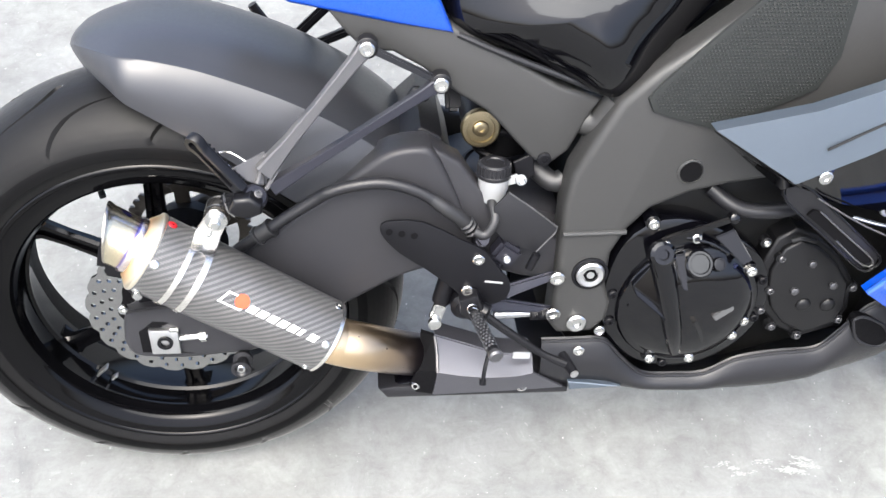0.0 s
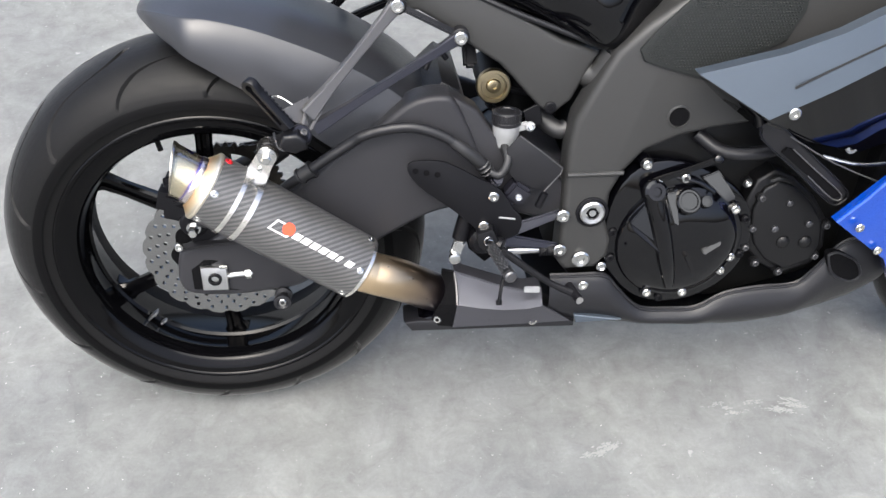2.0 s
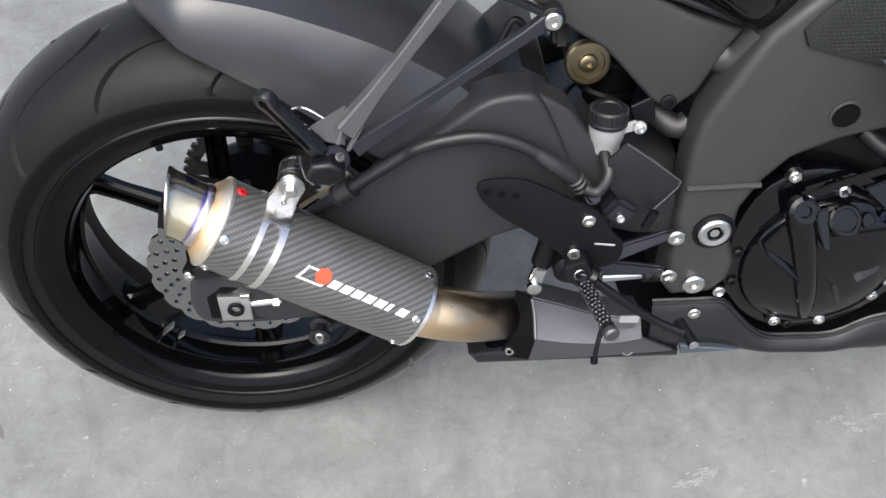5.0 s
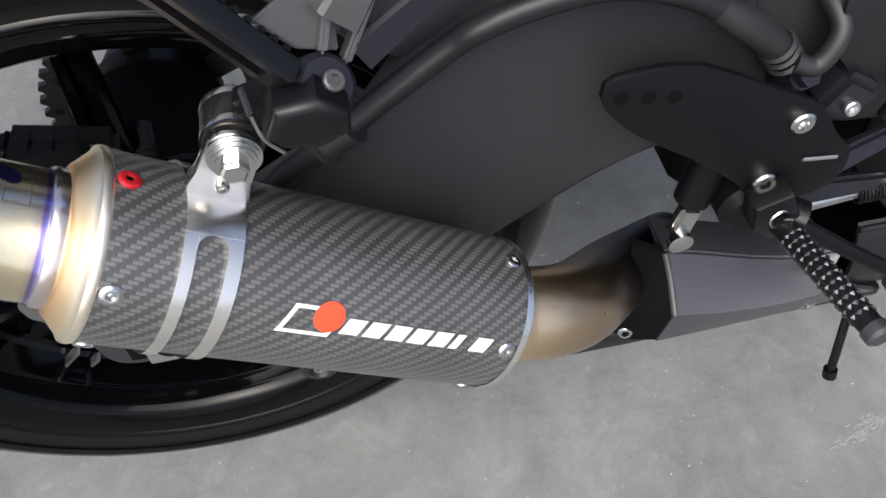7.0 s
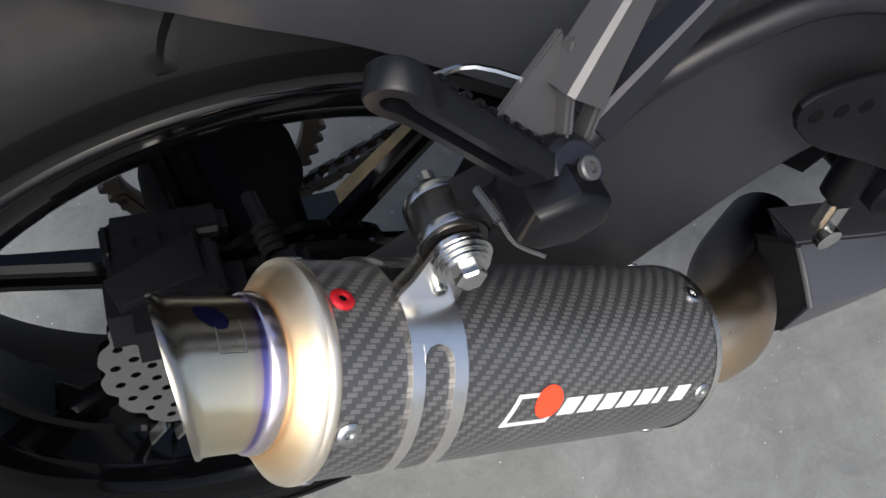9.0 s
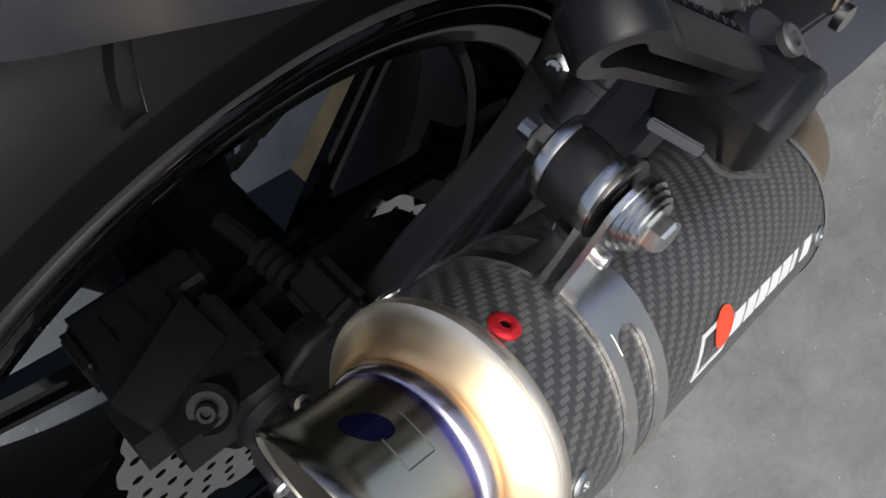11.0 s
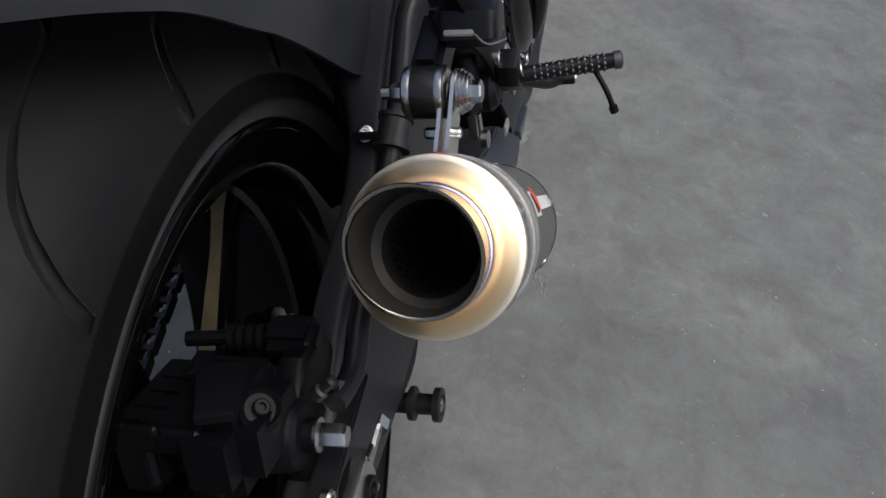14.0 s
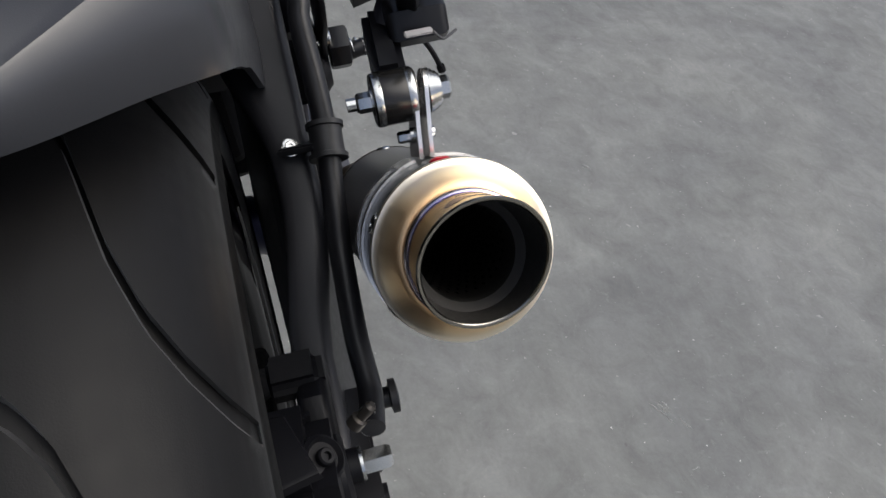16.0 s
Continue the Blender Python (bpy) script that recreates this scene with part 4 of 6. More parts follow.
    for off in (-0.0030, 0.0030):
        b2 = bmesh.new()
        up = (top - base).normalized()
        side = CAN_AXIS
        lat = Vector((0, 1, 0))
        ln = (top - base).length
        arc = [(0.0125 * math.cos(radians(t)), ln + 0.0125 * math.sin(radians(t))) for t in range(-10, 191, 20)]
        pts = [(-0.0150, 0.0), (0.0150, 0.0), (0.0150, 0.006), (0.0130, 0.016)] + arc + [(-0.0130, 0.016), (-0.0150, 0.006)]
        front = [b2.verts.new(base + side * a + up * b + lat * (off - 0.0011)) for a, b in pts]
        back = [b2.verts.new(base + side * a + up * b + lat * (off + 0.0011)) for a, b in pts]
        b2.faces.new(front)
        b2.faces.new(list(reversed(back)))
        for i in range(len(pts)):
            j = (i + 1) % len(pts)
            b2.faces.new((front[i], front[j], back[j], back[i]))
        part("hanger_plate", b2, STAINLESS, can, "brushed steel hanger plate")
    mid = base.lerp(top, 0.36)
    screw("clamp_screw", mid + Vector((0, -0.004, 0)), (0, -1, 0), 0.0034, 0.004, can)
    screw("clamp_nut", mid + Vector((0, 0.004, 0)), (0, 1, 0), 0.0034, 0.009, can, hexa=True)
    # link pipe
    start = CAN_AT + CAN_AXIS * 0.150
    line = catmull([start, start + CAN_AXIS * 0.015, Vector((0.2736, -0.1903, 0.0169)), Vector((0.3326, -0.1245, -0.0518)), Vector((0.3986, -0.0727, -0.1000))], 12)
    pipe = bmesh.new()
    side = None
    loops = []
    for i, q in enumerate(line):
        d = (line[min(i + 1, len(line) - 1)] - line[max(i - 1, 0)]).normalized()
        if side is None:
            side, up, _ = basis(d)
        side = (side - d * side.dot(d)).normalized()
        up = d.cross(side)
        r = 0.0320 - 0.0018 * min(1.0, i / 8)
        loops.append([pipe.verts.new(q + r * (math.cos(2 * math.pi * k / 32) * side + math.sin(2 * math.pi * k / 32) * up)) for k in range(32)])
    lay = pipe.loops.layers.uv.new("UVMap")
    for i in range(len(loops) - 1):
        for k in range(32):
            f = pipe.faces.new((loops[i][k], loops[i][(k + 1) % 32], loops[i + 1][(k + 1) % 32], loops[i + 1][k]))
            for loop, c in zip(f.loops, (i, i, i + 1, i + 1)):
                loop[lay].uv = (c / (len(loops) - 1), k / 32)
    part("link_pipe", pipe, TITAN_PIPE, can, "heat-tinted titanium link pipe", 60)
    # maker's mark as plain shapes: an open box, a dot and slanted blocks
    slant = 0.0055

    def skew(s0, s1, d0, d1):
        k = slant / 16
        return ((s0 + (d0 - 15) * k, d0), (s1 + (d0 - 15) * k, d0), (s1 + (d1 - 15) * k, d1), (s0 + (d1 - 15) * k, d1))

    z0, z1 = CAN_R + 0.0001, CAN_R + 0.0005
    part("mark_box", can_sheet([skew(-0.004, -0.0015, 14, 34), skew(-0.0015, 0.022, 14, 16.5), skew(-0.0015, 0.022, 31.5, 34), skew(0.022, 0.0245, 14, 22)], z0, z1), WHITE, can, "white open box print")
    dot = bmesh.new()
    disc = [[dot.verts.new(on_can(0.0215 + 0.0085 * q / 4 * math.cos(t), 28 + math.degrees(0.0085 / CAN_R) * q / 4 * math.sin(t), z1 + 0.0003)) for t in [2 * math.pi * k / 28 for k in range(28)]] for q in range(1, 5)]
    for p, q in zip(disc, disc[1:]):
        for k in range(28):
            dot.faces.new((p[k], p[(k + 1) % 28], q[(k + 1) % 28], q[k]))
    dot.faces.new(disc[0])
    part("mark_dot", dot, RED, can, "red dot print")
    for k in range(7):
        s0 = 0.0285 + k * 0.0135
        part("mark_block", can_sheet([skew(s0, s0 + (0.0105 if k != 5 else 0.005), 18, 29)], z0, z1), WHITE, can, "white slanted block print")
    return can


make_exhaust()


# ---------- passenger footrest hanger ----------
def make_hanger():
    up_bolt, low_bolt = (0.272, -0.149, 0.405), (0.353, -0.149, 0.364)
    def strut(a, b, stations):
        """A cast strut with a shallow channel along its outer face; (place, width, depth) along it."""
        a, b = Vector(a), Vector(b)
        side, out, _ = basis(b - a, (0.3, -1, 0.2))
        bm = bmesh.new()
        loops = []
        for f, w, t in stations:
            q, h, k = a.lerp(b, f), w / 2, t / 2
            loops.append([q + side * x + out * y for x, y in ((-h, -k), (-h, k * 0.7), (-h * 0.8, k), (-h * 0.45, k), (-h * 0.3, k), (h * 0.3, k), (h * 0.45, k), (h * 0.8, k), (h, k * 0.7), (h, -k))])
        rings(bm, loops)
        return bm

    hanger = part("footrest_hanger", strut((0.270, -0.150, 0.404), (0.156, -0.200, 0.281), ((0, 0.019, 0.012), (0.1, 0.0145, 0.012), (0.45, 0.0115, 0.012), (0.75, 0.0135, 0.014), (0.9, 0.018, 0.016), (1, 0.021, 0.018))), STRUT, bike, "dark polished alloy footrest hanger", 25)
    part("lower_strut", strut((0.350, -0.149, 0.362), (0.163, -0.199, 0.261), ((0, 0.017, 0.011), (0.1, 0.0125, 0.011), (0.45, 0.0095, 0.011), (0.75, 0.0115, 0.013), (0.9, 0.015, 0.015), (1, 0.017, 0.016))), STRUT_DARK, hanger, sharp=25)
    part("top_strut", bar((0.275, -0.147, 0.403), (0.350, -0.147, 0.366), 0.009, 0.009, (0.3, -1, 0.2), 0.003), PEG_ALLOY, hanger)
    for q in (up_bolt, low_bolt):
        part("boss", lathe([(-0.012, 0.0118), (0.004, 0.0118), (0.005, 0.010), (0.005, 0)], q, (0, -1, 0), 24), PEG_ALLOY, hanger)
        screw("strut_bolt", (q[0], q[1] - 0.005, q[2]), (0, -1, 0), 0.0088, 0.006, hanger)

    def gusset(pts, thick):
        bm = bmesh.new()
        f = bm.faces.new([bm.verts.new(q) for q in pts])
        bm.normal_update()
        nrm = f.normal.copy()
        r = bmesh.ops.extrude_face_region(bm, geom=[f])
        bmesh.ops.translate(bm, verts=[v for v in r["geom"] if isinstance(v, bmesh.types.BMVert)], vec=nrm * thick)
        bmesh.ops.bevel(bm, geom=list(bm.edges), offset=0.0008, segments=2, affect="EDGES", clamp_overlap=True)
        return bm

    part("web", gusset([(0.1244, -0.2068, 0.290), (0.158, -0.186, 0.300), (0.156, -0.2030, 0.266), (0.139, -0.2090, 0.275)], 0.004), STRUT, hanger)
    for q, p in (((0.159, -0.189, 0.298), (0.148, -0.208, 0.270)), ((0.1725, -0.1945, 0.2845), (0.157, -0.206, 0.262))):
        part("rib", bar(q, p, 0.004, 0.010, (0.3, -1, 0.5), 0.0015), STRUT, hanger)
    part("foot_block", prism([(0.119, 0.254), (0.126, 0.268), (0.144, 0.270), (0.156, 0.260), (0.155, 0.249), (0.141, 0.243), (0.126, 0.246)], -0.238, -0.204, 0.005, 3), PEG_ALLOY, hanger)
    axis = Vector((0.45, -0.55, 0.70))
    part("pivot_boss", lathe([(-0.020, 0.0140), (-0.006, 0.0150), (0.000, 0.0140), (0.003, 0.011), (0.003, 0)], (0.148, -0.220, 0.263), axis, 28), STRUT_DARK, hanger)
    screw("pivot_bolt", (0.1512, -0.2232, 0.2668), axis, 0.0048, 0.003, hanger, STRUT)
    part("plate_tab", bar((0.1124, -0.2110, 0.2616), (0.1155, -0.2268, 0.2597), 0.0036, 0.0016, (-0.7, 0, 0.7), 0.0006), KNURL, hanger, "dull steel tab")
    part("tab_edge", tube([(0.1156, -0.2268, 0.2590), (0.1190, -0.2330, 0.2510), (0.1270, -0.2420, 0.2500)], 0.0009, 6, 4), STRUT, hanger)
    # folded footpeg
    d = Vector((0.645, -0.114, -0.753)).normalized()
    a, b = Vector((0.1335, -0.2195, 0.2705)), Vector((0.0875, -0.2135, 0.3285))
    e = (b - a).normalized()
    w = Vector((-0.44, -0.86, -0.26))
    w = (w - e * w.dot(e)).normalized()
    n = e.cross(w).normalized()
    long = (b - a).length

    def stadium(start, r0, r1, off):
        """An outline in the peg's own plane, round at the nose, off along its edge."""
        mid = long - 0.005
        pts = [(start, -r0), (mid - 1.5 * r1, -r0), (mid - r1, -r0 * 1.06)] + [(mid + r1 * math.cos(radians(t)), r1 * math.sin(radians(t))) for t in range(-105, 106, 15)] + [(mid - r1, r0 * 1.06), (mid - 1.5 * r1, r0), (start, r0)]
        return [a + e * x + n * y + w * off for x, y in pts]

    bm = bmesh.new()
    rings(bm, [stadium(0.001, 0.0064, 0.0094, -0.0058), stadium(0.0, 0.0076, 0.0106, -0.0046), stadium(0.0, 0.0076, 0.0106, 0.0046), stadium(0.0012, 0.0066, 0.0096, 0.0058), stadium(0.010, 0.0030, 0.0048, 0.0058), stadium(0.011, 0.0026, 0.0044, -0.0024)])
    peg = part("footpeg", bm, PEG_ALLOY, hanger, "folded black passenger footpeg with a slotted underside", 40)
    for k in range(9):
        c = a.lerp(b, 0.10 + 0.085 * k) - w * 0.0066 + n * 0.0035
        part("peg_rib", bar(c - n * 0.003, c + n * 0.004, 0.0035, 0.0035, d, 0.0008), PEG_ALLOY, peg)
    part("peg_spring", tube([(0.1081, -0.1895, 0.3004), (0.1218, -0.193, 0.3024), (0.1411, -0.1962, 0.290)], 0.0012, 6, 3), STEEL, peg)
    screw("spring_screw", (0.123, -0.207, 0.289), (-0.5, -0.5, 0.7), 0.0035, 0.006, peg)
    # rubber bush that carries the silencer
    part("bush_arm", bar((0.150, -0.202, 0.252), (0.106, -0.200, 0.238), 0.018, 0.022, (0, 0, 1), 0.004), PEG_ALLOY, hanger)
    part("bush", lathe([(-0.010, 0.006), (-0.010, 0.0138), (-0.008, 0.0146), (0.012, 0.0146), (0.014, 0.0138), (0.014, 0.006)], (0.102, -0.198, 0.232), (0, -1, 0), 36), BUSH, hanger, "dark steel-sleeved exhaust bush")
    for y in (-0.190, -0.208):
        part("bush_ring", lathe([(-0.001, 0.0147), (0.0015, 0.0150), (0.003, 0.0147)], (0.102, y, 0.232), (0, -1, 0), 36), STEEL, hanger)
    for k in range(3):
        part("washer", lathe([(0, 0.0125 - 0.0012 * k), (0.0018, 0.0125 - 0.0012 * k), (0.0019, 0)], (0.102, -0.2182 - 0.002 * k, 0.232), (0, -1, 0), 28), STEEL, hanger)
    screw("hanger_bolt", (0.102, -0.2235, 0.232), (0, -1, 0), 0.0064, 0.0075, hanger, hexa=True)
    screw("hanger_nut", (0.102, -0.189, 0.232), (0, 1, 0), 0.0056, 0.010, hanger, hexa=True)
    part("bolt_end", tube([(0.102, -0.18, 0.232), (0.102, -0.174, 0.232)], 0.0038, 10, 0), STEEL, hanger)
    return hanger


make_hanger()


# ---------- rear brake ----------
def make_caliper():
    tilt = (0, 15, 0)
    m = pose(-0.036, -0.099, 0.108, 0, 15, 0)
    cal = part("rear_caliper", block(m @ Vector((0, -0.004, -0.001)), (0.076, 0.050, 0.055), tilt, 0.013, 4), MATT_BLACK, bike, "black rear brake caliper")
    part("inner_half", block((-0.037, -0.058, 0.104), (0.070, 0.026, 0.048), tilt, 0.006, 3), MATT_BLACK, cal)
    part("bridge", block((-0.040, -0.076, 0.118), (0.056, 0.050, 0.020), tilt, 0.005, 3), MATT_BLACK, cal)
    for x in (0.010, -0.004, -0.018, -0.032):
        part("pad_rib", block(m @ Vector((x, 0.034, 0.012)), (0.008, 0.026, 0.018), tilt, 0.004, 3), MATT_BLACK, cal)
    lid = bmesh.new()
    edge = [(0.014, 0.022), (0.016, -0.008), (-0.030, -0.022), (-0.036, -0.002)]
    rings(lid, [[m @ Vector((x, y, 0.024)) for x, y in edge], [m @ Vector((x, y, 0.0285)) for x, y in edge], [m @ Vector((x * 0.94, y * 0.94, 0.0297)) for x, y in edge]])
    part("top_plate", lid, MATT_BLACK, cal, "flat blue-black cover plate")
    part("top_rib", bar(m @ Vector((0.020, 0.018, 0.024)), m @ Vector((0.022, -0.020, 0.020)), 0.010, 0.010, (0.3, 0, 1), 0.003), MATT_BLACK, cal)
    part("piston_boss", lathe([(-0.012, 0.0235), (0.012, 0.0225), (0.018, 0.0205), (0.0205, 0.017), (0.0205, 0.0)], (-0.023, -0.112, 0.084), (0.05, -1, 0.0), 36), MATT_BLACK, cal)
    seat, aim = m @ Vector((-0.008, -0.024, 0.0165)), (-0.25, -0.60, 0.75)
    part("nipple_seat", lathe([(-0.010, 0.0135), (0.000, 0.0125), (0.002, 0.0105), (-0.0005, 0.0085), (-0.0005, 0)], seat, aim, 28), MATT_BLACK, cal)
    screw("bore_plug", seat, aim, 0.0048, 0.004, cal, MATT_BLACK)
    part("caliper_bracket", prism([(-0.030, 0.045), (0.0, 0.04), (0.048, 0.075), (0.040, 0.106), (0.008, 0.114), (-0.015, 0.10), (-0.030, 0.080)], -0.130, -0.112, 0.005, 3), MATT_BLACK, cal)
    # plain black plate just outside the disc, over its upper front part
    part("black_disc_plate", prism([(-0.030, 0.045), (0.0, 0.030), (0.060, 0.045), (0.098, 0.050), (0.092, 0.066), (0.066, 0.090), (0.030, 0.104), (-0.015, 0.102), (-0.030, 0.080)], -0.093, -0.084, 0.003, 2), DARK, cal)
    part("slide_arm", block((0.030, -0.112, 0.108), (0.026, 0.036, 0.020), (0, -10, 0), 0.006, 3), MATT_BLACK, cal)
    part("slide_boot", lathe([(0.003 * k, 0.0085 if k % 2 else 0.0068) for k in range(8)] + [(0.024, 0.0)], (0.024, -0.098, 0.113), (-0.1, 0.98, 0.05), 20), DARK, cal)
    part("slide_pin", tube([(0.022, -0.078, 0.114), (0.018, -0.050, 0.115)], 0.0048, 10, 0), MATT_BLACK, cal)
    part("bolt_collar", lathe([(0, 0.010), (0.006, 0.010), (0.007, 0.006)], (-0.022, -0.1325, 0.083), (0.05, -1, 0.0), 24), MATT_BLACK, cal)
    screw("bracket_bolt", (-0.0215, -0.139, 0.083), (0.05, -1, 0.0), 0.0075, 0.018, cal, hexa=True)
    part("bleed_nipple", lathe([(0, 0.005), (0.006, 0.005), (0.007, 0.003), (0.016, 0.0035), (0.018, 0.002), (0.018, 0)], (-0.01, -0.14, 0.104), (0.1, -0.7, 0.7), 12), CHAIN, cal)
    return cal


make_caliper()


def make_brake_hose():
    pts = [(0.405, -0.150, 0.163), (0.390, -0.163, 0.185), (0.362, -0.168, 0.212), (0.330, -0.166, 0.234), (0.290, -0.165, 0.246), (0.250, -0.164, 0.242), (0.223, -0.163, 0.233), (0.210, -0.1605, 0.224), (0.178, -0.1615, 0.203), (0.148, -0.161, 0.181), (0.116, -0.157, 0.156), (0.090, -0.154, 0.134), (0.045, -0.152, 0.112), (0.015, -0.153, 0.098), (-0.012, -0.150, 0.100)]
    hose = part("brake_hose", tube(pts, 0.0072, 14, 8), SATIN_BLACK, bike, "black brake hose along the swingarm")
    part("hose_sleeve", tube([(0.345, -0.167, 0.225), (0.362, -0.168, 0.212), (0.378, -0.165, 0.198), (0.392, -0.160, 0.182)], [0.0076, 0.0090, 0.0092, 0.0088], 14, 5), SOFT_RUBBER, hose)
    for k in range(3):
        part("sleeve_ring", lathe([(0, 0.0092), (0.002, 0.0110), (0.004, 0.0092)], (0.386 + 0.004 * k, -0.1625 + 0.001 * k, 0.190 - 0.006 * k), (0.55, 0.2, -0.8), 20), SOFT_RUBBER, hose)
    part("hose_clip", bar((0.146, -0.158, 0.177), (0.156, -0.134, 0.170), 0.024, 0.005, (0.6, 0.2, 0.75), 0.0015), SATIN_BLACK, hose)
    part("clip_sleeve", lathe([(-0.0125, 0.0072), (-0.0125, 0.0122), (-0.0098, 0.0124), (-0.0092, 0.0104), (0.007, 0.0104), (0.0075, 0.0118), (0.0105, 0.0118), (0.0108, 0.0072)], (0.146, -0.1605, 0.1795), (0.062, -0.006, 0.047), 28), SOFT_RUBBER, hose, "black rubber hose sleeve")
    part("hose_fitting", lathe([(0, 0.007), (0.012, 0.007), (0.013, 0.005), (0.024, 0.005)], (-0.012, -0.150, 0.100), (0.9, -0.05, -0.1), 16), ALLOY, hose)
    part("banjo", join(lathe([(-0.006, 0), (-0.006, 0.009), (0.006, 0.009), (0.006, 0)], (0.408, -0.158, 0.160), (0.2, -0.8, 0.6), 20), lathe([(0.006, 0.0075), (0.013, 0.0075), (0.013, 0)], (0.408, -0.158, 0.160), (0.2, -0.8, 0.6), 6)), STRUT_DARK, hose, "dark alloy banjo fitting")
    return hose


make_brake_hose()


# ---------- rider's rearset ----------
def make_rearset():
    heel = [(0.284, 0.199), (0.300, 0.204), (0.336, 0.201), (0.382, 0.175), (0.412, 0.158), (0.432, 0.128), (0.445, 0.112), (0.442, 0.085), (0.414, 0.075), (0.392, 0.078), (0.376, 0.100), (0.340, 0.132), (0.306, 0.158), (0.286, 0.182)]
    rs = part("rearset", prism(heel, -0.182, -0.177, 0.0015, 2, 2), MATT_BLACK, bike, "black rider's footrest plate with heel guard")
    # the plate is uncut: black discs paint the shade of its three holes
    for x, z in ((0.294, 0.189), (0.309, 0.186), (0.324, 0.183)):
        part("plate_hole_shade", lathe([(0.0, 0.0), (0.0003, 0.0), (0.0003, 0.0042), (-0.001, 0.0046)], (x, -0.1822, z), (0, -1, 0), 16), DARK, rs)
    screw("plate_bolt", (0.403, -0.182, 0.148), (0, -1, 0), 0.0075, 0.005, rs)
    screw("plate_bolt", (0.391, -0.182, 0.102), (0, -1, 0), 0.0075, 0.005, rs)
    part("slot_mark", block((0.424, -0.1835, 0.113), (0.024, 0.002, 0.003), (0, 8, 0), 0.0008), ALLOY, rs)
    part("upper_arm", bar((0.425, -0.172, 0.084), (0.508, -0.160, 0.107), 0.019, 0.014, (0, -1, 0.4), 0.003, 0.6), STRUT_DARK, rs)
    part("lower_arm", bar((0.418, -0.172, 0.072), (0.508, -0.160, 0.049), 0.019, 0.014, (0, -1, 0.4), 0.003, 0.6), STRUT_DARK, rs)
    screw("arm_bolt", (0.508, -0.166, 0.106), (0, -1, 0), 0.010, 0.006, rs)
    screw("arm_bolt", (0.508, -0.166, 0.048), (0, -1, 0), 0.010, 0.006, rs)
    part("peg_clevis", join(prism([(0.380, 0.098), (0.402, 0.106), (0.414, 0.080), (0.396, 0.066), (0.382, 0.078)], -0.203, -0.183, 0.003, 2), lathe([(-0.004, 0.012), (0.006, 0.012), (0.007, 0.009), (0.007, 0)], (0.412, -0.195, 0.076), (0.8, -0.5, -0.2), 20)), PEG_ALLOY, rs)
    a, b = Vector((0.399, -0.200, 0.080)), Vector((0.414, -0.288, 0.085))
    s, u, d = basis(b - a)
    peg = part("footpeg", tube([a, a.lerp(b, 0.5), b], [0.0078, 0.0078, 0.0072], 14, 4), PEG_ALLOY, rs, "knurled black rider footpeg")
    for i in range(12):
        for k in range(10):
            ang = 2 * math.pi * (k + 0.5 * (i % 2)) / 10
            n = math.cos(ang) * s + math.sin(ang) * u
            bm = bmesh.new()
            c = a.lerp(b, 0.17 + 0.064 * i) + n * 0.0074
            tip = bm.verts.new(c + n * 0.0014)
            w = 0.0022
            base = [bm.verts.new(c + d * w), bm.verts.new(c + n.cross(d) * w), bm.verts.new(c - d * w), bm.verts.new(c - n.cross(d) * w)]
            for p, q in zip(base, base[1:] + base[:1]):
                bm.faces.new((p, q, tip))
            part("knurl", bm, KNURL, peg)
    part("peg_end", lathe([(-0.002, 0.0085), (0.004, 0.0085), (0.006, 0.006), (0.006, 0)], b, d, 20), KNURL, peg)
    part("feeler", join(tube([a.lerp(b, 0.78) + Vector((0, 0, -0.006)), (0.405, -0.279, 0.060), (0.402, -0.286, 0.041)], 0.0026, 8, 4), lathe([(-0.003, 0.0042), (0.003, 0.0042), (0.004, 0)], (0.402, -0.286, 0.041), (0, -0.3, -1), 10)), MATT_BLACK, peg)
    part("return_spring", tube([(0.396 + 0.006 * math.cos(t * 1.3), -0.196 - 0.0012 * t, 0.088 + 0.006 * math.sin(t * 1.3)) for t in range(12)], 0.0012, 6, 3), STEEL, rs)
    # brake pedal
    part("brake_pedal", tube([(0.412, -0.192, 0.070), (0.45, -0.205, 0.045), (0.49, -0.215, 0.020), (0.520, -0.222, 0.008)], [0.006, 0.0055, 0.005, 0.006], 10, 5), MATT_BLACK, rs, "black brake pedal lever")
    part("pedal_toe", tube([(0.518, -0.205, 0.010), (0.527, -0.238, 0.006)], 0.0065, 12, 0), MATT_BLACK, rs)
    part("toe_end", lathe([(0, 0.0055), (0.002, 0.0055), (0.002, 0)], (0.527, -0.238, 0.006), (0.25, -0.95, -0.1), 14), ALLOY, rs)
    # brake switch clevis behind the plate
    part("clevis", join(bar((0.3525, -0.165, 0.041), (0.3605, -0.163, 0.066), 0.016, 0.011, (0, -1, 0), 0.003), lathe([(0, 0.0085), (0.006, 0.0085), (0.007, 0.006), (0.007, 0)], (0.3525, -0.1695, 0.041), (0, -1, 0), 18)), STEEL, rs, "bright plated clevis")
    part("switch_body", tube([(0.3605, -0.160, 0.068), (0.372, -0.157, 0.115)], 0.012, 14, 0), MATT_BLACK, rs)
    part("pivot_lump", lathe([(0, 0.020), (0.016, 0.020), (0.022, 0.014), (0.022, 0)], (0.392, -0.160, 0.070), (0, -1, 0), 24), MATT_BLACK, rs)
    part("return_rod", tube([(0.43, -0.168, 0.050), (0.50, -0.160, 0.046)], 0.006, 12, 0), ALLOY, rs)
